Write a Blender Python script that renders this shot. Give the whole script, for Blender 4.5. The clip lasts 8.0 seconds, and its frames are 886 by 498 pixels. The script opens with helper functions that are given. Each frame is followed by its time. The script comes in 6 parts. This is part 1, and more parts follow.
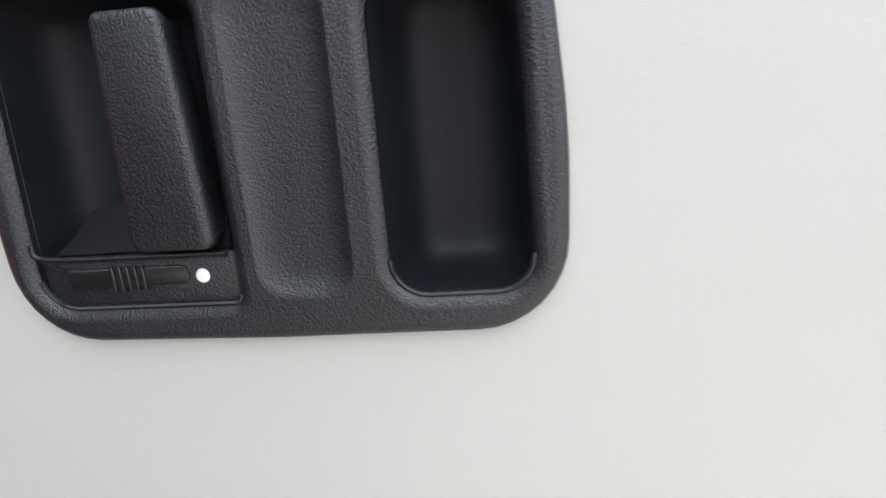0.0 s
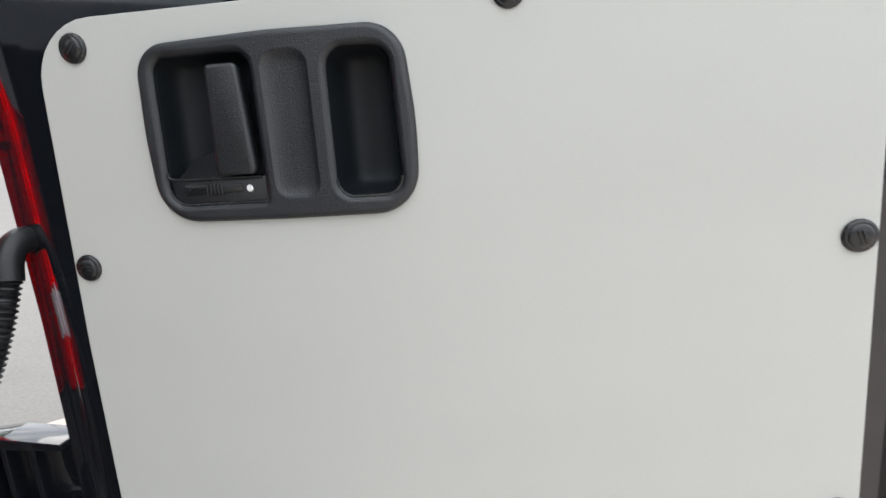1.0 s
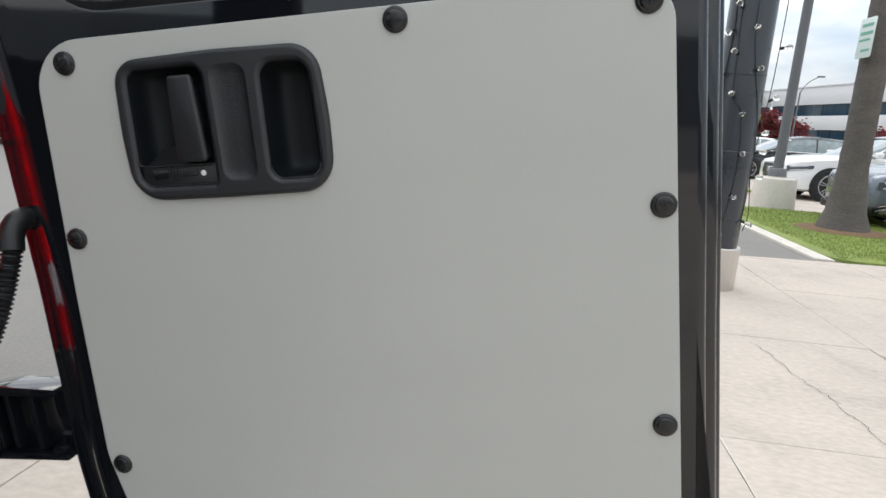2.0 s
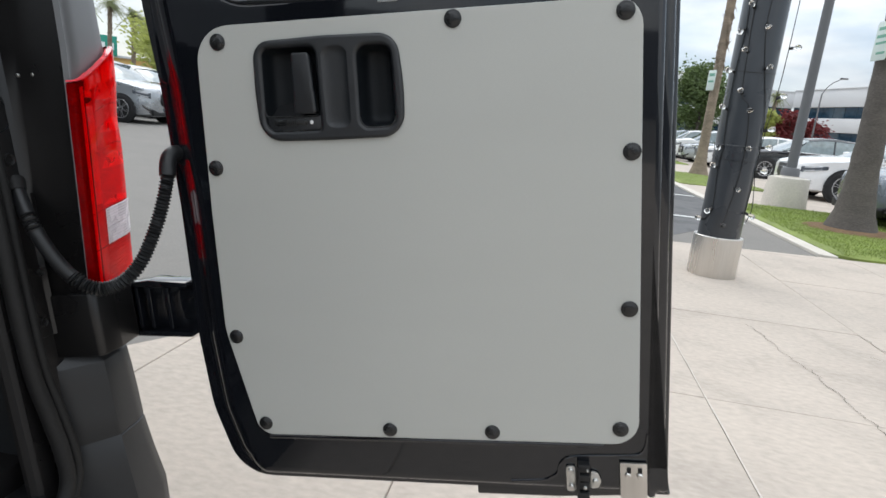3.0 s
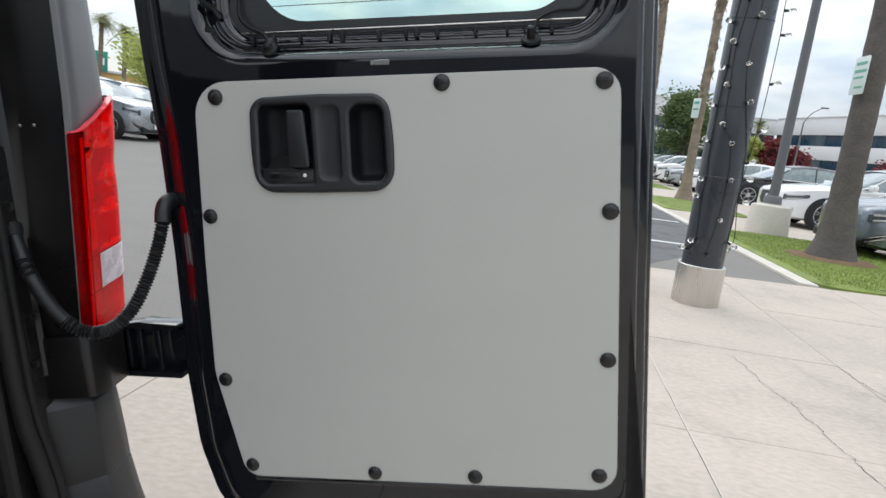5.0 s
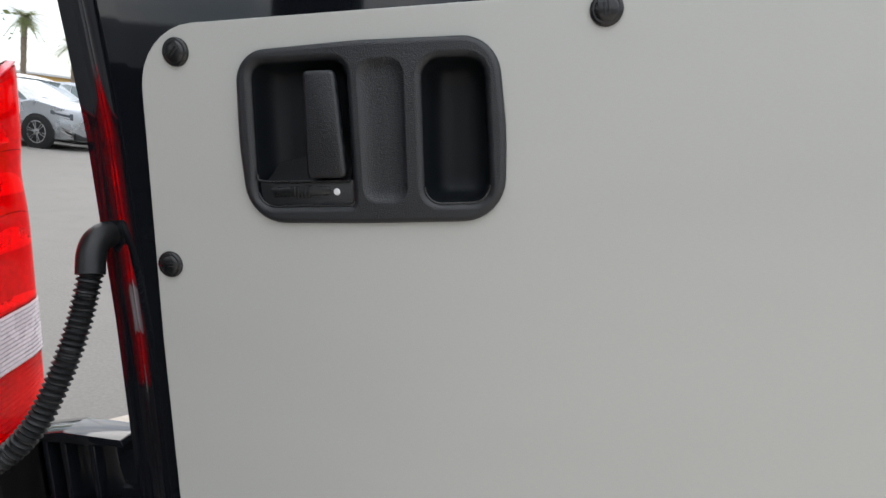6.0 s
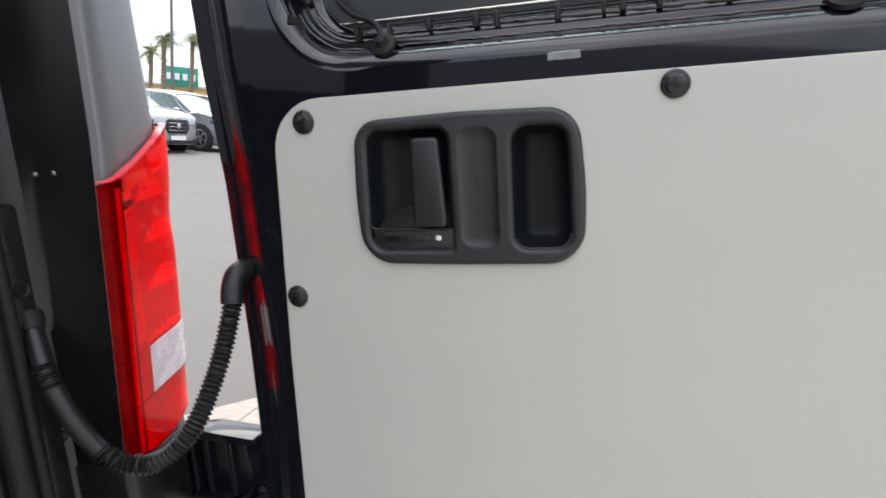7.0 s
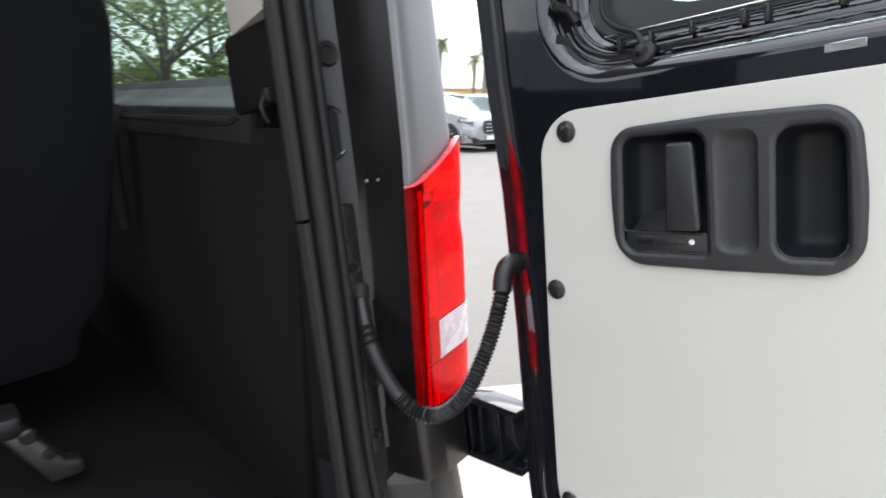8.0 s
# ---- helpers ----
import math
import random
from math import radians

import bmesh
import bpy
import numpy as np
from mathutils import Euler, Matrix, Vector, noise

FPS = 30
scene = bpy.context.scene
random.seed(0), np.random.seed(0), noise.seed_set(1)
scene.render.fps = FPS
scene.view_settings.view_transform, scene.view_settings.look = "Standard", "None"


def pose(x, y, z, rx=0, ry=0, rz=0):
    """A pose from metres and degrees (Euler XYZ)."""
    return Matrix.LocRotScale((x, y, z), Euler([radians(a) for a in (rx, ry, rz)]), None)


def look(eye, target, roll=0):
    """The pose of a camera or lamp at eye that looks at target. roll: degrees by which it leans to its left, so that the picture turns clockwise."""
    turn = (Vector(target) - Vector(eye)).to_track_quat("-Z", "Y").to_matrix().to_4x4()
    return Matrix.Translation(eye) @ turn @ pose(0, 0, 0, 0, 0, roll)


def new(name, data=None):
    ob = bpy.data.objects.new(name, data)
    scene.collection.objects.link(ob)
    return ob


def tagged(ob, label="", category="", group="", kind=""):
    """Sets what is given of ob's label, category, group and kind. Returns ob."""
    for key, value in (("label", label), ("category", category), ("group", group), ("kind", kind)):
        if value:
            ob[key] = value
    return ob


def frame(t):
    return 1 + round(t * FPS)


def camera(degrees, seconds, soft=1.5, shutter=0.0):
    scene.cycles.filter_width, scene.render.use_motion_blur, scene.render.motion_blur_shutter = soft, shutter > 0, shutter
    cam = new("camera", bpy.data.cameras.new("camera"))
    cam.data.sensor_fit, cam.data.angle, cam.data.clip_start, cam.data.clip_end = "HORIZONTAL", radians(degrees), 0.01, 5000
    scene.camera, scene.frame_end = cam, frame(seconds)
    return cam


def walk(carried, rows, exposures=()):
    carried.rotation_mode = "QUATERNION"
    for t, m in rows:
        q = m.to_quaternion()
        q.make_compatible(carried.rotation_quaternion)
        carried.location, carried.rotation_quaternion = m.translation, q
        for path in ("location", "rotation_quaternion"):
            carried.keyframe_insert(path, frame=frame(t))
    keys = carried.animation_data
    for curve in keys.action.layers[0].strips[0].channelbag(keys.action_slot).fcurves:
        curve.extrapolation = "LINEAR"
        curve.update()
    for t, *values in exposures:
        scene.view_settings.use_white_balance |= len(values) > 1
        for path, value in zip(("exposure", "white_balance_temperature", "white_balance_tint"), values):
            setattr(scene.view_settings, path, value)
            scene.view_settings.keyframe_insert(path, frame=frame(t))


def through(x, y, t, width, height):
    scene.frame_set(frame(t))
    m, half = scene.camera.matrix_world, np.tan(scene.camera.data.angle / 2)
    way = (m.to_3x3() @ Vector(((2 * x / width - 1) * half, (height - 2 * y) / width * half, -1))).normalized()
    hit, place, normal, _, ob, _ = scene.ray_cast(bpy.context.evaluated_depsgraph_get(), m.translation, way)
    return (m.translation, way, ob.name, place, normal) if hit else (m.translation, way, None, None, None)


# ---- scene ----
cam = camera(74.45, 8.0, shutter=0.2)
PATH = [
    (0.0, pose(0.2633, -0.1986, 1.0688, 76.522, -3.290, 7.620)),
    (0.5, pose(0.3320, -0.2757, 1.0753, 78.036, -2.632, 11.492)),
    (1.0, pose(0.3700, -0.4300, 1.0665, 77.368, -3.950, 9.350)),
    (1.5, pose(0.4480, -0.4700, 1.0600, 78.170, -4.335, 9.687)),
    (1.7, pose(0.4703, -0.4879, 1.0646, 78.085, -3.806, 9.065)),
    (2.8, pose(0.4832, -0.7564, 1.0423, 78.008, -4.713, 10.787)),
    (3.0, pose(0.4909, -0.8032, 1.0298, 77.095, -5.579, 10.795)),
    (3.5, pose(0.5067, -0.8974, 1.0733, 75.797, -7.150, 9.549)),
    (4.0, pose(0.5168, -0.9285, 1.0789, 76.911, -7.471, 8.889)),
    (4.5, pose(0.5174, -0.9378, 1.0871, 77.838, -6.806, 9.647)),
    (4.7, pose(0.5192, -0.9280, 1.0905, 78.426, -6.698, 9.639)),
    (5.8, pose(0.3307, -0.4558, 1.0416, 79.893, -6.165, 10.808)),
    (6.0, pose(0.3199, -0.4487, 1.0481, 79.955, -6.188, 11.131)),
    (6.5, pose(0.3229, -0.4872, 1.0532, 78.916, -6.793, 13.357)),
    (7.0, pose(0.3039, -0.5252, 1.1024, 78.565, -4.508, 16.875)),
    (7.5, pose(0.2414, -0.4916, 1.1189, 78.656, -1.933, 27.163)),
    (8.0, pose(0.3695, -0.5466, 1.1207, 76.604, -0.879, 45.789)),
]
EXPOSURES = [(0.0, 1.78, 6520, 13), (0.5, 1.58, 6520, 13), (1.0, 1.4, 6550, 11), (1.5, 0.88, 6550, 10), (3.0, 0.62, 6450, 9), (3.5, 0.6, 6400, 9), (4.5, 0.56, 6400, 9), (6.0, 0.86, 6550, 11), (6.5, 1.0, 6600, 12),
             (7.0, 1.12, 6600, 12), (7.5, 1.38, 6550, 13), (8.0, 1.68, 6550, 13)]
walk(cam, PATH, EXPOSURES)

# ---- world, sun ----
SUN_ELEV, SUN_TURN = radians(52), radians(325)
world = bpy.data.worlds.new("overcast_sky")
scene.world = world
world.use_nodes = True
wn, wl = world.node_tree.nodes, world.node_tree.links
wn.clear()
w_out = wn.new("ShaderNodeOutputWorld")
w_bg = wn.new("ShaderNodeBackground")
w_sky = wn.new("ShaderNodeTexSky")
w_sky.sky_type = "NISHITA"
w_sky.sun_disc = False
w_sky.sun_elevation, w_sky.sun_rotation = SUN_ELEV, SUN_TURN
w_co = wn.new("ShaderNodeTexCoord")
w_map = wn.new("ShaderNodeMapping")
w_map.inputs["Scale"].default_value = (1.6, 1.6, 4.5)
w_cl = wn.new("ShaderNodeTexNoise")
w_cl.inputs["Scale"].default_value = 1.7
w_cl.inputs["Detail"].default_value = 7
w_cl.inputs["Roughness"].default_value = 0.6
w_ramp = wn.new("ShaderNodeValToRGB")
w_ramp.color_ramp.elements[0].position, w_ramp.color_ramp.elements[0].color = 0.36, (0.45, 0.45, 0.45, 1)
w_ramp.color_ramp.elements[1].position, w_ramp.color_ramp.elements[1].color = 0.58, (0.97, 0.97, 0.97, 1)
w_grey = wn.new("ShaderNodeValToRGB")
w_grey.color_ramp.elements[0].position, w_grey.color_ramp.elements[0].color = 0.34, (5.6, 6.4, 7.4, 1)
w_grey.color_ramp.elements[1].position, w_grey.color_ramp.elements[1].color = 0.66, (11.2, 11.2, 11.1, 1)
w_cl2 = wn.new("ShaderNodeTexNoise")
w_cl2.inputs["Scale"].default_value = 3.1
w_cl2.inputs["Detail"].default_value = 6
w_sep = wn.new("ShaderNodeSeparateXYZ")
w_lift = wn.new("ShaderNodeMapRange")
w_lift.inputs["From Min"].default_value, w_lift.inputs["From Max"].default_value = 0.0, 1.0
w_lift.inputs["To Min"].default_value, w_lift.inputs["To Max"].default_value = 0.50, 1.9
w_mul = wn.new("ShaderNodeVectorMath")
w_mul.operation = "SCALE"
wl.new(w_co.outputs["Generated"], w_sep.inputs[0])
wl.new(w_sep.outputs["Z"], w_lift.inputs["Value"])
wl.new(w_lift.outputs["Result"], w_mul.inputs["Scale"])
w_mix = wn.new("ShaderNodeMixRGB")
wl.new(w_co.outputs["Generated"], w_map.inputs["Vector"])
wl.new(w_map.outputs["Vector"], w_cl.inputs["Vector"])
wl.new(w_map.outputs["Vector"], w_cl2.inputs["Vector"])
wl.new(w_cl.outputs["Fac"], w_ramp.inputs["Fac"])
wl.new(w_cl2.outputs["Fac"], w_grey.inputs["Fac"])
wl.new(w_ramp.outputs["Color"], w_mix.inputs["Fac"])
wl.new(w_sky.outputs["Color"], w_mix.inputs["Color1"])
wl.new(w_grey.outputs["Color"], w_mul.inputs[0])
wl.new(w_mul.outputs["Vector"], w_mix.inputs["Color2"])
wl.new(w_mix.outputs["Color"], w_bg.inputs["Color"])
w_bg.inputs["Strength"].default_value = 0.1
wl.new(w_bg.outputs["Background"], w_out.inputs["Surface"])
sun_data = bpy.data.lights.new("sun", "SUN")
sun_data.energy, sun_data.angle, sun_data.color = 0.5, radians(40), (1.0, 0.96, 0.9)
sun = new("sun", sun_data)
sun.matrix_world = look((0, 0, 30), (math.sin(SUN_TURN + math.pi) * 30, math.cos(SUN_TURN + math.pi) * 30, 30 - 30 * math.tan(SUN_ELEV)))


# ---- materials ----
def mat(name, color, rough=0.5, metal=0.0, vary=0.12, scale=6.0, fine=60.0, bump=0.05, coat=0.0, spread=0.08, island=0.0, bumpdist=0.002, aniso=None, spec=0.5, stain=0.0, coat_ior=1.5):
    """A principled surface with grain at two scales, in object space."""
    m = bpy.data.materials.new(name)
    m.use_nodes = True
    n, l = m.node_tree.nodes, m.node_tree.links
    p = n["Principled BSDF"]
    co = n.new("ShaderNodeTexCoord")
    src = co.outputs["Object"]
    if aniso:
        mp = n.new("ShaderNodeMapping")
        mp.inputs["Scale"].default_value = aniso
        l.new(src, mp.inputs["Vector"])
        src = mp.outputs["Vector"]
    big, small = n.new("ShaderNodeTexNoise"), n.new("ShaderNodeTexNoise")
    big.inputs["Scale"].default_value, big.inputs["Detail"].default_value = scale, 5
    small.inputs["Scale"].default_value, small.inputs["Detail"].default_value = fine, 3
    l.new(src, big.inputs["Vector"])
    l.new(src, small.inputs["Vector"])
    add = n.new("ShaderNodeMath")
    add.operation = "ADD"
    l.new(big.outputs["Fac"], add.inputs[0])
    l.new(small.outputs["Fac"], add.inputs[1])
    val = add.outputs[0]
    if island:
        oi = n.new("ShaderNodeObjectInfo")
        ma = n.new("ShaderNodeMath")
        ma.operation = "MULTIPLY_ADD"
        ma.inputs[1].default_value = island
        l.new(oi.outputs["Random"], ma.inputs[0])
        l.new(val, ma.inputs[2])
        val = ma.outputs[0]
    if stain:
        st, sr = n.new("ShaderNodeTexNoise"), n.new("ShaderNodeMapRange")
        st.inputs["Scale"].default_value, st.inputs["Detail"].default_value, st.inputs["Distortion"].default_value = 2.6, 8, 0.9
        l.new(co.outputs["Object"], st.inputs["Vector"])
        sr.inputs["From Min"].default_value, sr.inputs["From Max"].default_value = 0.50, 0.72
        sr.inputs["To Min"].default_value, sr.inputs["To Max"].default_value = 0.0, -stain * 4
        l.new(st.outputs["Fac"], sr.inputs["Value"])
        sa = n.new("ShaderNodeMath")
        sa.operation = "ADD"
        l.new(val, sa.inputs[0])
        l.new(sr.outputs["Result"], sa.inputs[1])
        val = sa.outputs[0]
    mr = n.new("ShaderNodeMapRange")
    mr.inputs["From Min"].default_value, mr.inputs["From Max"].default_value = 0.6, 1.4 + island
    mr.inputs["To Min"].default_value, mr.inputs["To Max"].default_value = 1 - vary, 1 + vary
    l.new(val, mr.inputs["Value"])
    hsv = n.new("ShaderNodeHueSaturation")
    hsv.inputs["Color"].default_value = (*color, 1)
    l.new(mr.outputs["Result"], hsv.inputs["Value"])
    l.new(hsv.outputs["Color"], p.inputs["Base Color"])
    rr = n.new("ShaderNodeMapRange")
    rr.inputs["From Min"].default_value, rr.inputs["From Max"].default_value = 0.3, 0.7
    rr.inputs["To Min"].default_value, rr.inputs["To Max"].default_value = max(0.0, rough - spread), min(1.0, rough + spread)
    l.new(big.outputs["Fac"], rr.inputs["Value"])
    l.new(rr.outputs["Result"], p.inputs["Roughness"])
    p.inputs["Metallic"].default_value = metal
    p.inputs["Specular IOR Level"].default_value = spec
    p.inputs["Coat Weight"].default_value = coat
    p.inputs["Coat Roughness"].default_value = 0.04
    p.inputs["Coat IOR"].default_value = coat_ior
    if bump:
        b = n.new("ShaderNodeBump")
        b.inputs["Strength"].default_value, b.inputs["Distance"].default_value = bump, bumpdist
        l.new(small.outputs["Fac"], b.inputs["Height"])
        l.new(b.outputs["Normal"], p.inputs["Normal"])
    return m


def glass(name, color, rough=0.0, ior=1.45):
    m = bpy.data.materials.new(name)
    m.use_nodes = True
    p = m.node_tree.nodes["Principled BSDF"]
    p.inputs["Base Color"].default_value = (*color, 1)
    p.inputs["Transmission Weight"].default_value = 1.0
    p.inputs["Roughness"].default_value = rough
    p.inputs["IOR"].default_value = ior
    return m


def grained(name, color):
    """Moulded plastic with a leather grain: raised pebbles about two millimetres wide with finer pitting over them."""
    m = mat(name, color, 0.40, vary=0.3, scale=14, fine=900, bump=0.0, spread=0.06, spec=0.65)
    n, l = m.node_tree.nodes, m.node_tree.links
    co = n.new("ShaderNodeTexCoord")
    warp, cell, pit = n.new("ShaderNodeTexNoise"), n.new("ShaderNodeTexVoronoi"), n.new("ShaderNodeTexNoise")
    warp.inputs["Scale"].default_value, pit.inputs["Scale"].default_value = 300, 1500
    wob = n.new("ShaderNodeVectorMath")
    wob.operation = "MULTIPLY_ADD"
    wob.inputs[1].default_value = (0.003, 0.003, 0.003)
    l.new(co.outputs["Object"], warp.inputs["Vector"])
    l.new(warp.outputs["Color"], wob.inputs[0])
    l.new(co.outputs["Object"], wob.inputs[2])
    cell.inputs["Scale"].default_value = 900
    l.new(wob.outputs["Vector"], cell.inputs["Vector"])
    l.new(co.outputs["Object"], pit.inputs["Vector"])
    add = n.new("ShaderNodeMath")
    add.operation = "MULTIPLY_ADD"
    add.inputs[1].default_value = -0.9
    l.new(cell.outputs["Distance"], add.inputs[0])
    l.new(pit.outputs["Fac"], add.inputs[2])
    b = n.new("ShaderNodeBump")
    b.inputs["Strength"].default_value, b.inputs["Distance"].default_value = 0.42, 0.0007
    l.new(add.outputs[0], b.inputs["Height"])
    l.new(b.outputs["Normal"], n["Principled BSDF"].inputs["Normal"])
    return m


def leaf(name, color, through=0.4):
    """Thin foliage, which lets part of the light through."""
    m = mat(name, color, 0.55, vary=0.4, scale=1.2, fine=6, bump=0.0)
    n, l = m.node_tree.nodes, m.node_tree.links
    p, out = n["Principled BSDF"], n["Material Output"]
    tr, mix = n.new("ShaderNodeBsdfTranslucent"), n.new("ShaderNodeMixShader")
    l.new(p.inputs["Base Color"].links[0].from_socket, tr.inputs["Color"])
    mix.inputs[0].default_value = through
    l.new(p.outputs[0], mix.inputs[1])
    l.new(tr.outputs[0], mix.inputs[2])
    l.new(mix.outputs[0], out.inputs["Surface"])
    return m


def prismatic(name, color, pitch, metal, rough, depth=0.5):
    """A reflector moulded in fine level prisms, whose faces lean upwards."""
    m = mat(name, color, rough, metal=metal, vary=0.2, scale=30, fine=200, bump=0.0, spec=0.3)
    n, l = m.node_tree.nodes, m.node_tree.links
    co, saw, b = n.new("ShaderNodeTexCoord"), n.new("ShaderNodeTexWave"), n.new("ShaderNodeBump")
    saw.wave_type, saw.bands_direction, saw.wave_profile = "BANDS", "Z", "SAW"
    saw.inputs["Scale"].default_value = 0.314 / pitch
    l.new(co.outputs["Object"], saw.inputs["Vector"])
    b.invert = True
    b.inputs["Strength"].default_value, b.inputs["Distance"].default_value = 1.0, pitch * depth
    l.new(saw.outputs["Fac"], b.inputs["Height"])
    l.new(b.outputs["Normal"], n["Principled BSDF"].inputs["Normal"])
    return m


PAINT = mat("black_paint", (0.006, 0.007, 0.0095), 0.06, vary=0.2, scale=3, fine=300, bump=0.01, spread=0.03, spec=0.2, coat=1.0, coat_ior=1.5)
# black van paint; the sky's sheen on it is put into the grey base colour
BODY = mat("black_metallic_paint_with_sky_sheen", (0.22, 0.224, 0.232), 0.46, metal=0.5, vary=0.06, scale=3, fine=900, bump=0.02, coat=0.0, spread=0.03, spec=0.7)
PLATE = mat("grey_data_plate", (0.33, 0.33, 0.325), 0.25, metal=0.85, vary=0.1, scale=60, fine=400, bump=0.02)
POCKET = mat("dark_smooth_pocket_plastic", (0.0075, 0.0095, 0.0118), 0.5, vary=0.15, scale=20, fine=300, bump=0.04, spread=0.06, spec=0.22)
PLUG = mat("black_plug_plastic", (0.012, 0.0125, 0.013), 0.26, vary=0.2, scale=30, fine=500, bump=0.04, spread=0.06)
BACKWALL = mat("grey_unseen_wall", (0.145, 0.155, 0.17), 0.6, vary=0.3, scale=0.4, fine=6, bump=0.1)
JAMB = mat("black_jamb_paint", (0.0062, 0.0058, 0.006), 0.30, vary=0.25, scale=8, fine=300, bump=0.03, spread=0.08, spec=0.5)
PANEL = mat("grey_white_laminate", (0.462, 0.466, 0.436), 0.38, vary=0.035, scale=2.5, fine=260, bump=0.10, bumpdist=0.0006, spread=0.05, aniso=(1, 1, 4), spec=0.65)
PLASTIC = grained("textured_black_plastic", (0.0088, 0.0104, 0.0128))
SMOOTH = mat("smooth_black_plastic", (0.011, 0.0115, 0.0125), 0.42, vary=0.2, scale=12, fine=500, bump=0.05, spread=0.08, spec=0.4)
RUBBER = mat("black_rubber", (0.010, 0.0098, 0.0098), 0.58, vary=0.3, scale=9, fine=250, bump=0.12, spec=0.3)
TRIM = mat("dark_grey_trim", (0.0125, 0.0115, 0.0112), 0.6, vary=0.15, scale=6, fine=700, bump=0.25, bumpdist=0.001, spec=0.3)
DARKTRIM = mat("charcoal_side_trim", (0.0075, 0.007, 0.0073), 0.8, vary=0.25, scale=4, fine=500, bump=0.2, spec=0.12)
FABRIC = mat("dark_seat_fabric", (0.006, 0.0064, 0.0078), 0.9, vary=0.3, scale=8, fine=900, bump=0.3, spec=0.08)
HEADLINER = mat("grey_headliner", (0.42, 0.40, 0.37), 0.9, vary=0.08, scale=8, fine=500, bump=0.15)
BUMPER = mat("dark_bumper_plastic", (0.0135, 0.0145, 0.016), 0.42, vary=0.12, scale=5, fine=800, bump=0.12, spread=0.05, spec=0.5)
ZINC = mat("zinc_steel", (0.55, 0.55, 0.53), 0.35, metal=1.0, vary=0.15, scale=60, fine=500, bump=0.1)
SEATSTEEL = mat("dull_seat_steel", (0.09, 0.09, 0.088), 0.36, metal=0.8, vary=0.3, scale=20, fine=200, bump=0.1)
STEEL = mat("brushed_stainless_steel", (0.62, 0.60, 0.57), 0.3, metal=1.0, vary=0.1, scale=5, fine=90, bump=0.06, aniso=(1, 1, 0.06))
WHITE = mat("white_paint", (0.8, 0.8, 0.8), 0.4, vary=0.05, scale=8, fine=90, bump=0.02)
RED = prismatic("red_lens_plastic", (0.76, 0.03, 0.05), 0.0022, 0.30, 0.42, 0.40)
REDGLASS = glass("clear_red_lens", (1.0, 0.0010, 0.0060), 0.015, 1.16)
PINKRIM = mat("pale_red_rim", (0.92, 0.05, 0.075), 0.2, vary=0.2, scale=30, fine=200, bump=0.05, coat=0.5)
FACETRED = prismatic("silvered_red_facet", (1.0, 0.10, 0.10), 0.0030, 0.9, 0.30)
GLOWRED = prismatic("bright_red_reflector", (1.0, 0.05, 0.05), 0.0030, 0.4, 0.35)
DEEPRED = mat("deep_red_lens_edge", (0.13, 0.002, 0.005), 0.22, vary=0.4, scale=40, fine=200, bump=0.2, bumpdist=0.003, spec=0.3)
CLEAR = mat("frosted_clear_lens", (0.58, 0.50, 0.52), 0.25, vary=0.12, scale=30, fine=260, bump=0.3, coat=0.3)
WINDOW = glass("tinted_window_glass", (0.64, 0.83, 0.76))
FRIT = mat("black_glass_border", (0.030, 0.034, 0.036), 0.35, vary=0.1, scale=5, fine=50, bump=0.0)
CONCRETE = mat("pale_concrete", (0.460, 0.400, 0.342), 0.85, vary=0.20, scale=1.3, fine=34, bump=0.35, bumpdist=0.003, island=0.10, aniso=(0.75, 1.3, 1), stain=0.07)
JOINT = mat("dark_concrete_joint", (0.26, 0.23, 0.20), 0.95, vary=0.3, scale=5, fine=60, bump=0.2)
ASPHALT = mat("grey_asphalt", (0.196, 0.184, 0.168), 0.9, vary=0.16, scale=1.1, fine=70, bump=0.4, bumpdist=0.005, stain=0.04)
TARMAC = mat("dark_bay_asphalt", (0.125, 0.125, 0.126), 0.9, vary=0.26, scale=0.9, fine=60, bump=0.5, bumpdist=0.006, stain=0.2)
CRACK = mat("dark_crack", (0.13, 0.115, 0.10), 0.95, vary=0.3, scale=5, fine=60, bump=0.2)
KERB = mat("kerb_concrete", (0.56, 0.52, 0.46), 0.85, vary=0.15, scale=3, fine=40, bump=0.3, bumpdist=0.004)
CAULK = mat("pale_joint_filler", (0.53, 0.485, 0.43), 0.8, vary=0.15, scale=6, fine=60, bump=0.1)
STRIPE = mat("white_road_paint", (0.68, 0.68, 0.66), 0.7, vary=0.15, scale=4, fine=40, bump=0.1)
SOIL = mat("brown_bark_mulch", (0.16, 0.095, 0.05), 0.95, vary=0.4, scale=9, fine=60, bump=0.6, bumpdist=0.02)
GRASS = mat("green_lawn", (0.19, 0.24, 0.055), 0.8, vary=0.35, scale=2.5, fine=50, bump=0.5, bumpdist=0.02)
BLADE = leaf("grass_blade", (0.22, 0.29, 0.06), 0.3)
BARK = mat("palm_bark", (0.100, 0.088, 0.078), 0.92, vary=0.4, scale=3.5, fine=34, bump=0.5, bumpdist=0.015, aniso=(1, 1, 2.2))
TANBARK = mat("tan_palm_bark", (0.25, 0.20, 0.15), 0.95, vary=0.45, scale=4, fine=26, bump=1.0, bumpdist=0.03, aniso=(1, 1, 2.0))
LEAF = leaf("tree_leaves", (0.11, 0.16, 0.055))
PALELEAF = leaf("bright_tree_leaves", (0.40, 0.44, 0.13), 0.5)
OLIVELEAF = leaf("olive_tree_leaves", (0.16, 0.19, 0.075))
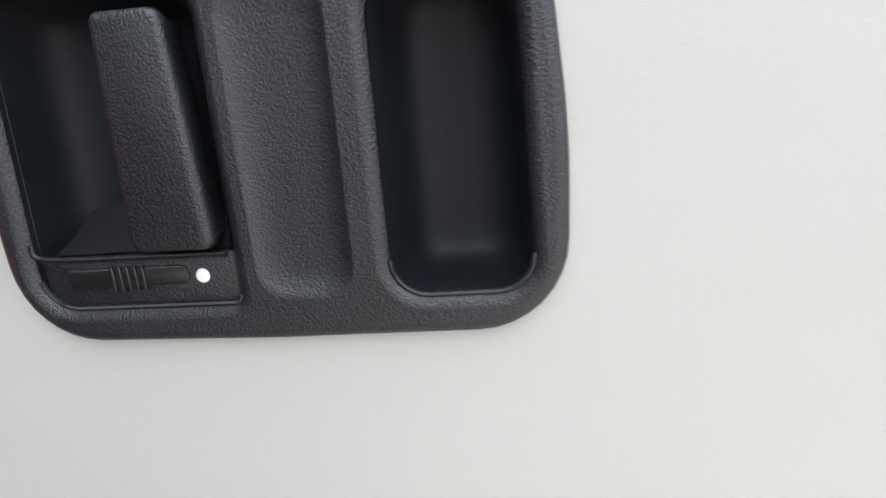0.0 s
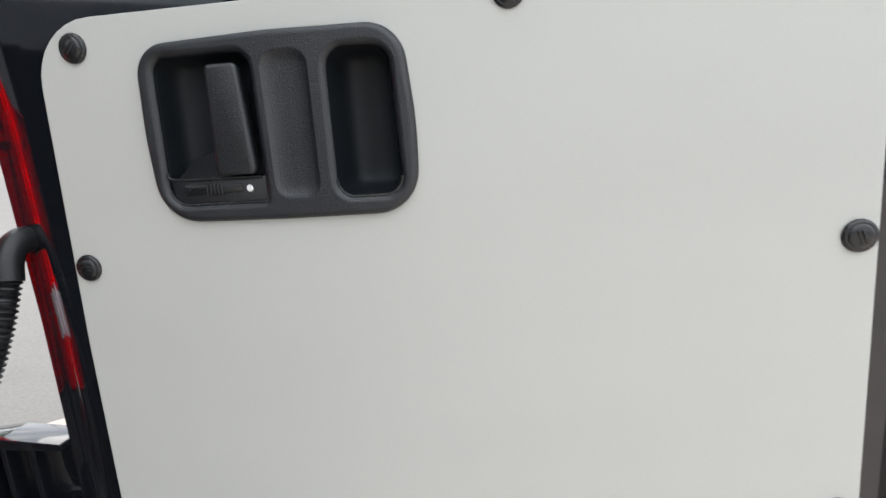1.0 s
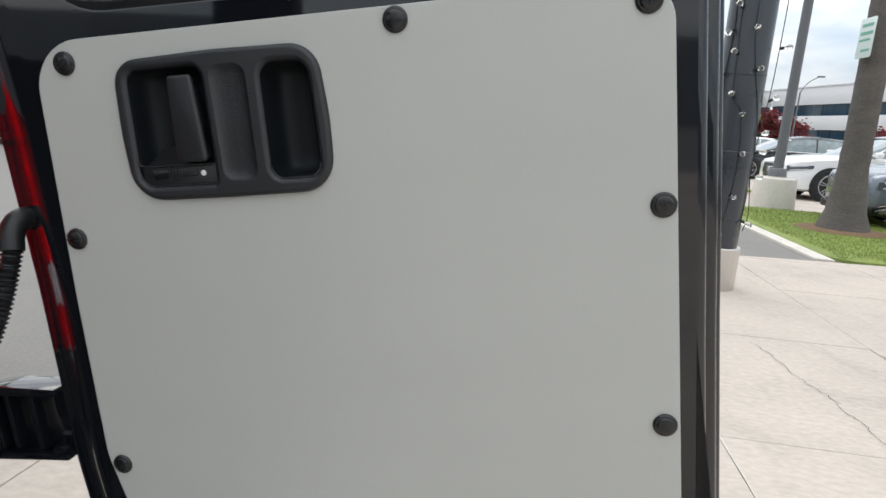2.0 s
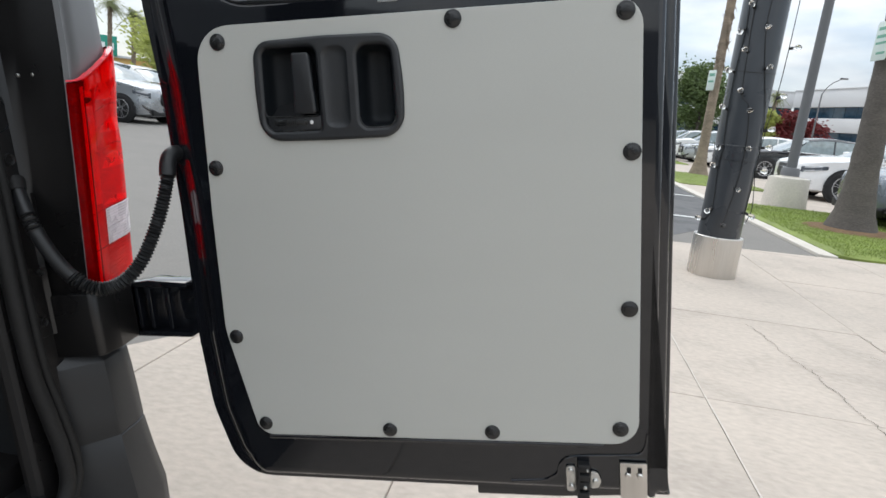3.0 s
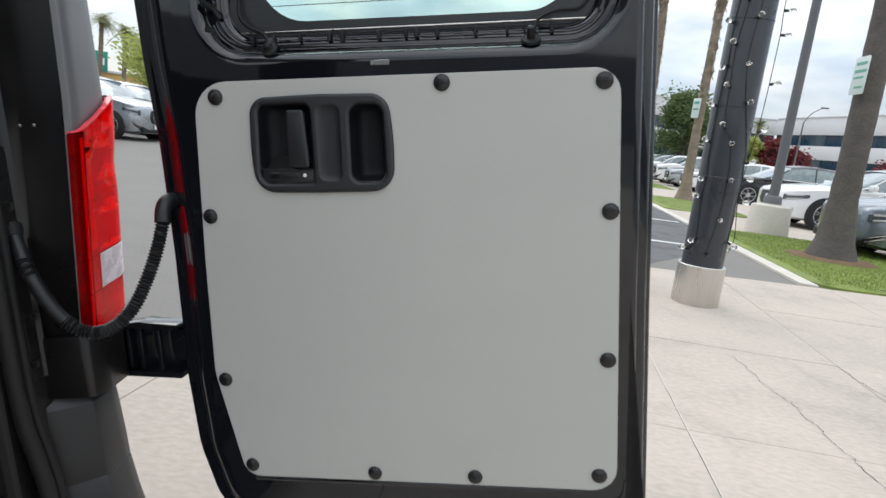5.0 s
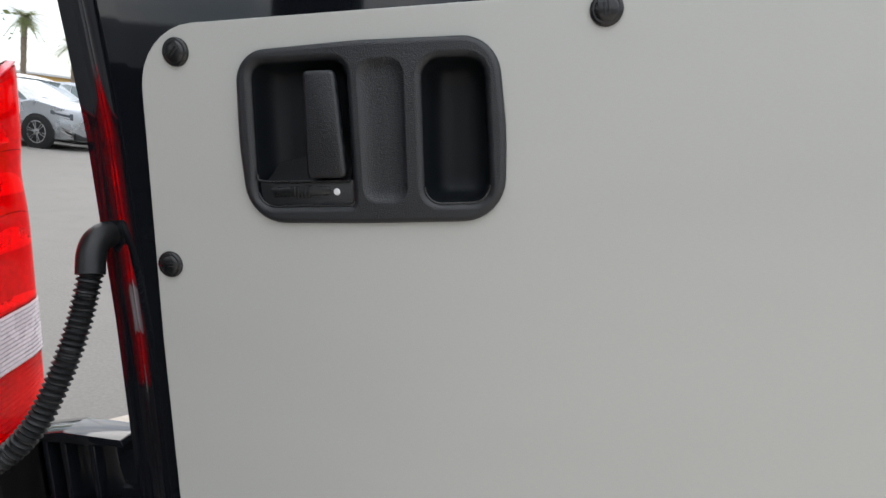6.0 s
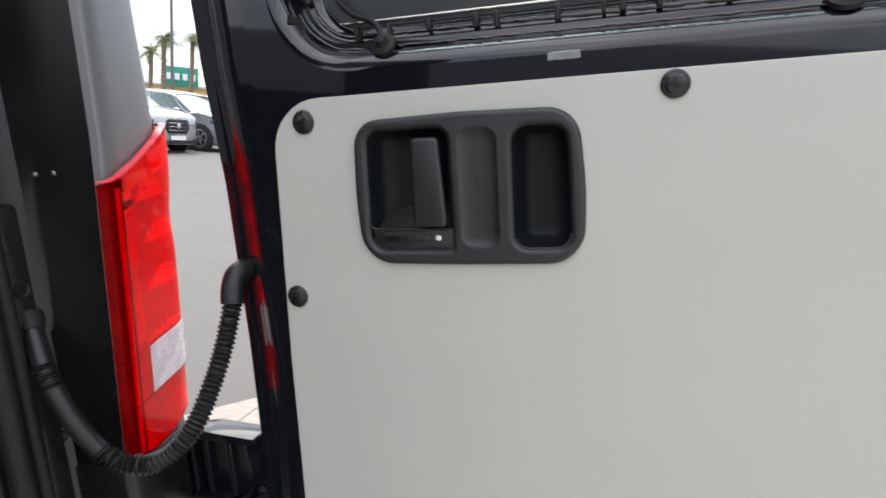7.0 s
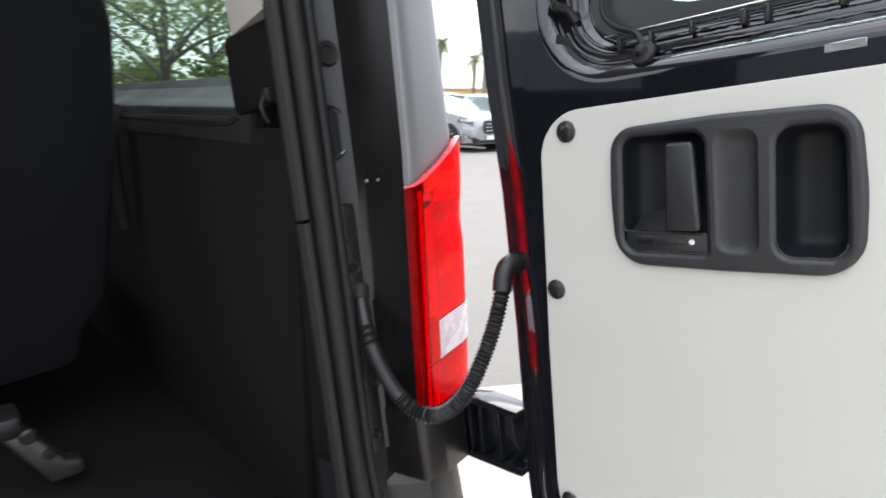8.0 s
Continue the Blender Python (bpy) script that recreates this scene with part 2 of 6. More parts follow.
LEDGE = mat("grey_ledge_plastic", (0.017, 0.0175, 0.018), 0.5, vary=0.15, scale=6, fine=500, bump=0.15, bumpdist=0.001, spec=0.4)
LED = mat("pale_lamp_reflector", (0.8, 0.82, 0.85), 0.2, metal=0.6, vary=0.1, scale=40, fine=200, bump=0.1)
REDLEAF = leaf("dark_red_leaves", (0.17, 0.028, 0.03))
FROND = leaf("palm_frond", (0.22, 0.25, 0.11))
COLUMN = mat("charcoal_column_paint", (0.026, 0.031, 0.038), 0.30, vary=0.12, scale=3, fine=120, bump=0.04, spread=0.08, coat=0.3)
POLE = mat("grey_pole_paint", (0.13, 0.132, 0.138), 0.5, vary=0.12, scale=3, fine=80, bump=0.05)
BULB = glass("clear_bulb_glass", (0.97, 0.96, 0.92))
CABLE = mat("black_cable", (0.01, 0.01, 0.01), 0.6, vary=0.2, scale=10, fine=100, bump=0.0)
FACADE = mat("white_facade_panel", (0.62, 0.625, 0.63), 0.7, vary=0.05, scale=0.3, fine=6, bump=0.02)
DARKGLASS = mat("dark_blue_facade_glass", (0.02, 0.045, 0.07), 0.08, vary=0.3, scale=0.4, fine=3, bump=0.0)
TEAL = mat("teal_sign_panel", (0.02, 0.27, 0.2), 0.6, vary=0.15, scale=0.5, fine=5, bump=0.0)
OCHRE = mat("ochre_stucco", (0.55, 0.36, 0.13), 0.85, vary=0.1, scale=0.5, fine=5, bump=0.05)
CARWHITE = mat("white_car_paint", (0.78, 0.78, 0.78), 0.2, vary=0.03, scale=2, fine=20, bump=0.0, coat=0.7)
CARSILVER = mat("silver_car_paint", (0.40, 0.42, 0.44), 0.28, metal=0.75, vary=0.05, scale=2, fine=20, bump=0.0, coat=0.8)
CARGREY = mat("grey_car_paint", (0.17, 0.195, 0.225), 0.25, metal=0.6, vary=0.05, scale=2, fine=20, bump=0.0, coat=0.9)
CARBLACK = mat("black_car_paint", (0.012, 0.013, 0.015), 0.15, vary=0.05, scale=2, fine=20, bump=0.0, coat=0.7)
# opaque panes; reflected and see-through daylight is put into the grey-teal colour
CARGLASS = mat("sky_toned_car_glass", (0.20, 0.245, 0.25), 0.05, vary=0.3, scale=1.5, fine=8, bump=0.0, coat=0.6)
CHROME = mat("chrome", (0.75, 0.75, 0.75), 0.12, metal=1.0, vary=0.05, scale=10, fine=50, bump=0.0)
LAMPGLASS = mat("dark_clear_headlamp", (0.08, 0.09, 0.105), 0.08, vary=0.3, scale=18, fine=60, bump=0.1, coat=0.6)
TYRE = mat("tyre_rubber", (0.015, 0.015, 0.016), 0.8, vary=0.2, scale=10, fine=80, bump=0.2)
ALLOY = mat("alloy_wheel", (0.5, 0.5, 0.51), 0.3, metal=0.9, vary=0.1, scale=10, fine=80, bump=0.0)
SIGNFACE = mat("pale_sign_face", (0.62, 0.70, 0.66), 0.5, vary=0.06, scale=5, fine=50, bump=0.0)
SIGNINK = mat("green_sign_ink", (0.16, 0.38, 0.28), 0.5, vary=0.1, scale=5, fine=50, bump=0.0)

# ---- mesh helpers ----
WM = {}


def part(name, bm, material, parent=None, label="", space=None, smooth=True):
    """Links a bmesh, given in the space's coordinates, as one mesh object, under its parent if it has one."""
    me = bpy.data.meshes.new(name)
    bmesh.ops.recalc_face_normals(bm, faces=bm.faces[:])
    bm.to_mesh(me)
    bm.free()
    if smooth:
        me.polygons.foreach_set("use_smooth", [True] * len(me.polygons))
        me.set_sharp_from_angle(angle=radians(38))
    me.materials.append(material)
    ob = new(name, me)
    place(ob, parent, space)
    if label:
        tagged(ob, label)
    return ob


def crisp(ob):
    """Shades the flat faces of a door part flat, so that the bevels beside them do not bend their light."""
    for p in ob.data.polygons:
        if abs(p.normal.y) > 0.9995:
            p.use_smooth = False
    return ob


def place(ob, parent, space=None):
    m = space if space is not None else (WM[parent.name] if parent else Matrix())
    if parent:
        ob.parent = parent
        ob.matrix_basis = WM[parent.name].inverted() @ m
    else:
        ob.matrix_basis = m
    WM[ob.name] = m.copy()
    return ob


def thing(name, at, label, category, group="", turn=0.0):
    """An Empty at the base of a thing."""
    ob = new(name)
    m = pose(*at, 0, 0, turn)
    ob.matrix_basis = m
    WM[ob.name] = m
    ob.empty_display_size = 0.2
    return tagged(ob, label, category, group)


def fillet(pts, radii, seg=6):
    """A closed 2D outline with rounded corners."""
    out, n = [], len(pts)
    for i, p in enumerate(pts):
        r = radii[i] if isinstance(radii, (list, tuple)) else radii
        p, a, b = Vector(p), Vector(pts[i - 1]), Vector(pts[(i + 1) % n])
        u, v = (a - p).normalized(), (b - p).normalized()
        half = u.angle(v) / 2
        if r < 1e-6 or abs(half - math.pi / 2) < 0.02:
            out.append(p)
            continue
        d = min(r / math.tan(half), (a - p).length * 0.49, (b - p).length * 0.49)
        rr = d * math.tan(half)
        c = p + (u + v).normalized() * (rr / math.sin(half))
        s, e = p + u * d - c, p + v * d - c
        turn = math.atan2(s.x * e.y - s.y * e.x, s.dot(e))
        for k in range(seg + 1):
            t = turn * k / seg
            out.append(c + Vector((s.x * math.cos(t) - s.y * math.sin(t), s.x * math.sin(t) + s.y * math.cos(t))))
    return out


def inset(out, d):
    """The outline moved inwards by d."""
    n = len(out)
    area = sum(out[i - 1].x * out[i].y - out[i].x * out[i - 1].y for i in range(n))
    sgn = 1 if area > 0 else -1
    res = []
    for i in range(n):
        e1, e2 = (out[i] - out[i - 1]), (out[(i + 1) % n] - out[i])
        n1 = Vector((-e1.y, e1.x)).normalized() * sgn if e1.length > 1e-9 else Vector((0, 0))
        n2 = Vector((-e2.y, e2.x)).normalized() * sgn if e2.length > 1e-9 else Vector((0, 0))
        m = n1 + n2
        m = m / max(m.length_squared / 2, 0.4) if m.length > 1e-9 else m
        res.append(out[i] + m * (d[i] if isinstance(d, list) else d))
    return res


def shrink(out, fx, fz):
    """The outline scaled about the middle of its box."""
    xs, zs = [p.x for p in out], [p.y for p in out]
    c = Vector(((min(xs) + max(xs)) / 2, (min(zs) + max(zs)) / 2))
    return [Vector((c.x + (p.x - c.x) * fx, c.y + (p.y - c.y) * fz)) for p in out]


def ring(bm, pts):
    return [bm.verts.new(p) for p in pts]


def xz(out, y):
    return [(p.x, y, p.y) for p in out]


def loft(bm, rings, closed=True, cap0=False, cap1=False):
    vs = [ring(bm, r) if not isinstance(r[0], bmesh.types.BMVert) else r for r in rings]
    for a, b in zip(vs, vs[1:]):
        n = len(a)
        for i in range(n if closed else n - 1):
            j = (i + 1) % n
            bm.faces.new((a[i], a[j], b[j], b[i]))
    if cap0:
        bm.faces.new(vs[0][::-1])
    if cap1:
        bm.faces.new(vs[-1])
    return vs


def fill(bm, loops):
    """A flat face within the first loop, less the other loops."""
    edges = []
    for lp in loops:
        for i in range(len(lp)):
            a, b = lp[i - 1], lp[i]
            edges.append(bm.edges.get((a, b)) or bm.edges.new((a, b)))
    bmesh.ops.triangle_fill(bm, use_beauty=True, use_dissolve=False, edges=edges)


def box(bm, lo, hi, bevel=0.0, seg=2, m=None):
    c = [(a + b) / 2 for a, b in zip(lo, hi)]
    s = [b - a for a, b in zip(lo, hi)]
    made = bmesh.ops.create_cube(bm, size=1, matrix=(m or Matrix()) @ Matrix.Translation(c) @ Matrix.Diagonal((*s, 1)))
    if bevel:
        edges = list({e for v in made["verts"] for e in v.link_edges})
        bmesh.ops.bevel(bm, geom=edges, offset=bevel, segments=seg, profile=0.5, affect="EDGES")


def prism(bm, out, lo, hi, axis="y", bevel=0.0):
    """An outline drawn out along an axis, with soft edges."""
    def at(p, d):
        return (p.x, d, p.y) if axis == "y" else ((p.x, p.y, d) if axis == "z" else (d, p.x, p.y))
    rings = [[at(p, lo) for p in out]]
    if bevel:
        rings = [[at(p, lo) for p in inset(out, bevel)], [at(p, lo + bevel * 0.3) for p in inset(out, bevel * 0.3)], [at(p, lo + bevel) for p in out]]
        rings += [[at(p, hi - bevel) for p in out], [at(p, hi - bevel * 0.3) for p in inset(out, bevel * 0.3)], [at(p, hi) for p in inset(out, bevel)]]
    else:
        rings.append([at(p, hi) for p in out])
    loft(bm, rings, True, True, True)


def lathe(bm, prof, seg=20, m=None, cap=True):
    """A profile of (radius, height) turned round z."""
    m = m or Matrix()
    rings = [[m @ Vector((r * math.cos(2 * math.pi * k / seg), r * math.sin(2 * math.pi * k / seg), h)) for k in range(seg)] for r, h in prof]
    loft(bm, rings, True, cap and prof[0][0] > 1e-5, cap and prof[-1][0] > 1e-5)


def tube(bm, pts, rad, seg=10, cap=True):
    """A round bar along points; rad is a number or one for each point."""
    pts = [Vector(p) for p in pts]
    rings, up = [], Vector((0.0, 0.0, 1.0))
    d0 = (pts[1] - pts[0]).normalized()
    side = d0.cross(up if abs(d0.z) < 0.9 else Vector((1, 0, 0))).normalized()
    for i, p in enumerate(pts):
        d = (pts[min(i + 1, len(pts) - 1)] - pts[max(i - 1, 0)]).normalized()
        side = (side - d * side.dot(d)).normalized()
        b = d.cross(side)
        r = rad[i] if isinstance(rad, (list, tuple)) else rad
        rings.append([p + (side * math.cos(2 * math.pi * k / seg) + b * math.sin(2 * math.pi * k / seg)) * r for k in range(seg)])
    loft(bm, rings, True, cap, cap)


def spline(pts, n=12):
    """A smooth run of points through the given ones."""
    p = [Vector(q) for q in pts]
    p = [2 * p[0] - p[1]] + p + [2 * p[-1] - p[-2]]
    out = []
    for i in range(1, len(p) - 2):
        a, b, c, d = p[i - 1:i + 3]
        for k in range(n):
            t = k / n
            out.append(0.5 * (2 * b + (c - a) * t + (2 * a - 5 * b + 4 * c - d) * t * t + (3 * b - a - 3 * c + d) * t ** 3))
    out.append(p[-2])
    return out


def V2(*pts):
    return [Vector(p) for p in pts]


DOOR = Matrix(((0.98998, -0.00249, -0.14122, 0), (-0.00249, 0.99938, -0.03502, 0), (0.14122, 0.03502, 0.98936, 1.100), (0, 0, 0, 1)))
# ---- ground ----
def clip(poly, a, b, keep):
    """The part of a convex polygon on the side of the line a-b on which the point keep lies."""
    n = Vector((a[1] - b[1], b[0] - a[0]))
    if n.dot(Vector(keep) - Vector(a)) < 0:
        n = -n
    out = []
    for i in range(len(poly)):
        p, q = poly[i - 1], poly[i]
        dp, dq = n.dot(p - Vector(a)), n.dot(q - Vector(a))
        if (dp >= 0) != (dq >= 0):
            out.append(p + (q - p) * (dp / (dp - dq)))
        if dq >= 0:
            out.append(q)
    return out


def build_ground():
    bm = bmesh.new()
    vs = ring(bm, [(-900, -900, -0.012), (900, -900, -0.012), (900, 900, -0.012), (-900, 900, -0.012)])
    bm.faces.new(vs)
    tagged(part("ground", bm, ASPHALT, smooth=False), "weathered grey asphalt of the car park", "ground", kind="structure")

    def border(poly):
        poly = clip(poly, (-1.0, 1.30), (1.6, 5.42), (5, -5))
        return clip(poly, (1.6, 5.42), (3.3, 5.62), (5, -5)) if poly else poly

    bm = bmesh.new()
    base = border(V2((-6, -9), (14, -9), (14, 9), (-6, 9)))
    prism(bm, base, -0.3, -0.007, "z")
    pav = tagged(part("pavement", bm, JOINT, smooth=False), "pale concrete pavement of large slabs with dark joints", "pavement", kind="structure")
    xs = [0.17 + 1.08 * k for k in range(-6, 2)] + [2.42 + 1.13 * k for k in range(11)]
    ys = [1.60 + 1.29 * k for k in range(-8, 5)]
    rnd = random.Random(5)
    for x0, x1 in zip(xs, xs[1:]):
        for y0, y1 in zip(ys, ys[1:]):
            g = 0.0013
            poly = V2((x0 + g, y0 + g), (x1 - g, y0 + g), (x1 - g, y1 - g), (x0 + g, y1 - g))
            poly = border(poly)
            if not poly or len(poly) < 3:
                continue
            bm = bmesh.new()
            c = sum(poly, Vector((0, 0))) / len(poly)
            top = rnd.uniform(-0.001, 0.001)
            low = [(p.x, p.y, -0.02) for p in poly]
            mid = [(p.x, p.y, top - 0.004) for p in poly]
            hi = [((p - c) * (1 - 0.004 / max((p - c).length, 0.01)) + c) for p in poly]
            loft(bm, [low, mid, [(p.x, p.y, top) for p in hi]], True, False, True)
            part("slab", bm, CONCRETE, pav, smooth=False)
    bm = bmesh.new()
    r3 = random.Random(4)
    lf, rt = [], []
    for k in range(90):
        y = -8.0 + 13.4 * k / 89
        w, o = r3.uniform(0.0028, 0.0044), r3.uniform(-0.002, 0.002)
        lf.append(bm.verts.new((1.25 + o - w, y, 0.0022)))
        rt.append(bm.verts.new((1.25 + o + w, y, 0.0022)))
    for k in range(89):
        bm.faces.new((lf[k], rt[k], rt[k + 1], lf[k + 1]))
    part("joint_filler", bm, CAULK, pav, "", None, False)
    # cracks in the slabs
    for pts, w in (([(1.75, 2.76), (1.79, 2.63), (1.80, 2.40), (1.83, 2.22), (1.87, 2.09), (1.86, 2.0), (1.87, 1.89), (1.88, 1.73), (1.89, 1.63), (1.90, 1.44), (1.89, 1.30), (1.92, 1.21), (1.96, 1.0), (2.0, 0.6)], 0.0052),
                   ([(2.42, 2.89), (2.43, 2.57), (2.47, 2.42), (2.44, 2.2)], 0.006),
                   ([(2.27, 4.55), (2.6, 4.7), (3.0, 4.83), (3.5, 5.02), (4.1, 5.24)], 0.005),
                   ([(2.3, 2.5), (2.6, 2.2), (2.75, 1.95), (3.1, 1.7)], 0.004)):
        bm = bmesh.new()
        path = spline([(x, y, 0.0) for x, y in pts], 6)
        r2 = random.Random(len(pts))
        left, right = [], []
        for p in path:
            q = p + Vector((r2.uniform(-0.012, 0.012), r2.uniform(-0.012, 0.012), 0.0))
            ww = w * r2.uniform(0.3, 1.0)
            left.append(bm.verts.new((q.x - ww / 2, q.y, 0.0025)))
            right.append(bm.verts.new((q.x + ww / 2, q.y + ww * 0.2, 0.0025)))
        for i in range(len(path) - 1):
            bm.faces.new((left[i], right[i], right[i + 1], left[i + 1]))
        part("crack", bm, CRACK, pav, smooth=False)

    bm = bmesh.new()
    prism(bm, clip(clip(V2((-1.3, 4.0), (3.40, 4.0), (3.40, 60), (-1.3, 60)), (-1.0, 1.30), (1.6, 5.42), (-5, 5)), (1.6, 5.42), (3.3, 5.62), (0, 20)), -0.2, -0.009, "z")
    tagged(part("asphalt_bay", bm, TARMAC, smooth=False), "darker grey asphalt of the parking bays", "road", kind="structure")

    # kerb round the planted strip, with the lawn inside it
    bm = bmesh.new()
    prism(bm, fillet(V2((3.32, 5.70), (3.50, 5.66), (3.60, 60), (3.42, 60)), 0.02, 2), -0.1, 0.02, "z", 0.008)
    tagged(part("kerb", bm, KERB, smooth=False), "low pale concrete kerb beside the asphalt", "kerb", kind="structure")
    bm = bmesh.new()
    prism(bm, V2((3.502, 10.35), (30, 10.9), (30, 80), (3.60, 80)), -0.1, 0.004, "z")
    prism(bm, V2((6.0, 5.62), (30, 5.9), (30, 10.88), (6.0, 10.38)), -0.1, 0.002, "z")
    tagged(part("parking_apron", bm, CONCRETE, smooth=False), "pale concrete apron under the parked cars", "pavement", kind="structure")
    for poly in (V2((3.502, 5.66), (6.1, 5.9), (6.1, 10.2), (3.53, 10.35)), V2((3.56, 13.9), (5.7, 14.3), (5.7, 17.2), (4.6, 18.6), (3.6, 18.6)), V2((4.2, 25.0), (6.2, 25.3), (6.2, 38.0), (4.2, 38.0))):
        bm = bmesh.new()
        out = fillet(poly, 0.25, 4)
        rings = [[(p.x, p.y, -0.05) for p in out], [(p.x, p.y, 0.02) for p in out], [(p.x, p.y, 0.045) for p in inset(out, 0.06)]]
        loft(bm, rings, True, False, True)
        lawn = tagged(part("lawn", bm, GRASS), "bright green mown grass strip beside the kerb", "lawn", kind="structure")
        lawn_blades(poly)

    # parking bay lines on the asphalt
    for x0, y0, x1, y1 in ((-1.2, 7.5, 3.2, 8.0), (-1.2, 11.15, 3.25, 10.93), (-1.2, 15.3, 3.3, 15.0), (-1.2, 19.2, 3.3, 19.1), (-1.2, 23.5, 3.3, 23.4)):
        bm = bmesh.new()
        box(bm, (x0, (y0 + y1) / 2 - 0.05, -0.02), (x1, (y0 + y1) / 2 + 0.05, -0.005))
        tagged(part("bay_line", bm, STRIPE, smooth=False), "worn white painted parking bay line", "road marking", "bay lines", "structure")


def lawn_blades(poly):
    """Short blades all over a patch of lawn."""
    r = random.Random(int(poly[0].y * 10))
    lo = (min(p.x for p in poly), min(p.y for p in poly))
    hi = (max(p.x for p in poly), max(p.y for p in poly))
    area = (hi[0] - lo[0]) * (hi[1] - lo[1])
    n = int(min(34000, area * (3000 if poly[0].y < 9 else 600)))
    verts, faces = [], []
    for _ in range(n):
        x, y = r.uniform(*[lo[0] + 0.08, hi[0] - 0.08]), r.uniform(lo[1] + 0.08, hi[1] - 0.08)
        inside = True
        for i in range(len(poly)):
            a, b = poly[i - 1], poly[i]
            if (b.x - a.x) * (y - a.y) - (b.y - a.y) * (x - a.x) < 0.08:
                inside = False
        if not inside:
            continue
        h, w, t = r.uniform(0.012, 0.032), r.uniform(0.004, 0.009), r.uniform(0, 6.28)
        c, s = math.cos(t) * w, math.sin(t) * w
        lx, ly = r.uniform(-0.03, 0.03), r.uniform(-0.03, 0.03)
        k = len(verts)
        verts += [(x - c, y - s, 0.03), (x + c, y + s, 0.03), (x + lx, y + ly, 0.04 + h)]
        faces.append((k, k + 1, k + 2))
    me = bpy.data.meshes.new("grass")
    me.from_pydata(verts, [], faces)
    me.materials.append(BLADE)
    tagged(new("grass", me), "short green grass blades of the lawn", "grass", kind="stuff")


build_ground()


# ---- the van ----
# Its open rear corner is built in the leaning frame DOOR: x rearwards, y out of the van, z up along the door.
LEVEL = Matrix.Translation((0, 0, 1.1))


def edge_x(z):
    return -0.1985 + (0.09 * z if z < 0 else 0.03 * z)


def van_section(z):
    """The outline of the rear corner at one height, from the seal flange round to the side."""
    x0 = edge_x(z)
    lean = 0.055 * max(0.0, z)
    back = [(-0.30, -0.152), (-0.298, -0.118), (-0.296, -0.090), (-0.289, -0.078), (x0 - 0.07, -0.0725), (x0 - 0.006, -0.0625), (x0 + 0.002, -0.0605), (x0 + 0.004, -0.056)]
    side = [(x0 - 0.001, -0.034), (x0 - 0.008, -0.010), (x0 - 0.014, 0.014), (x0 - 0.020, 0.034), (x0 - 0.032, 0.051), (x0 - 0.062, 0.063), (x0 - 0.12, 0.070)]
    side = [(x - lean * 0.5 * k / 6, y - lean * (k + 1) / 7) for k, (x, y) in enumerate(side)]
    return back + side + ([(-0.47, 0.075), (-0.6, 0.079), (-1.05, 0.081)] if z < 0.15 else [(-0.47, 0.075 - lean), (-0.472, 0.060 - lean), (-0.472, 0.04 - lean)])


LENS = V2((-0.004, -0.0625), (0.007, -0.0645), (0.0095, -0.063), (0.009, -0.052), (0.006, -0.040), (0.002, -0.026), (-0.004, -0.006), (-0.009, 0.014), (-0.014, 0.034), (-0.022, 0.052), (-0.036, 0.064), (-0.065, 0.0715), (-0.13, 0.076))
LENS_TOP = (-0.046, -0.045, -0.044, -0.041, -0.036, -0.030, -0.021, -0.010, 0.002, 0.013, 0.016, 0.010, -0.012)
LENS_LOW = (-0.330, -0.338, -0.345, -0.351, -0.355, -0.357, -0.357, -0.355, -0.350, -0.343, -0.335, -0.33, -0.33)


def lens_point(c, z, out):
    """A point on the tail lamp's surface, at column c (may lie between two), height z, moved out of the surface."""
    i = min(int(c), len(LENS) - 2)
    p = LENS[i].lerp(LENS[i + 1], c - i)
    t = (LENS[min(i + 2, len(LENS) - 1)] - LENS[max(i - 1, 0)]).normalized()
    n = Vector((t.y, -t.x))
    waist = 0.004 * math.exp(-((z + 0.095) / 0.03) ** 2) * max(0.0, c - 5) / 5
    p = p + n * (out - waist)
    return (edge_x(z) + p.x, p.y, z)


def at_column(values, c):
    i = min(int(c), len(values) - 2)
    return values[i] + (values[i + 1] - values[i]) * (c - i)


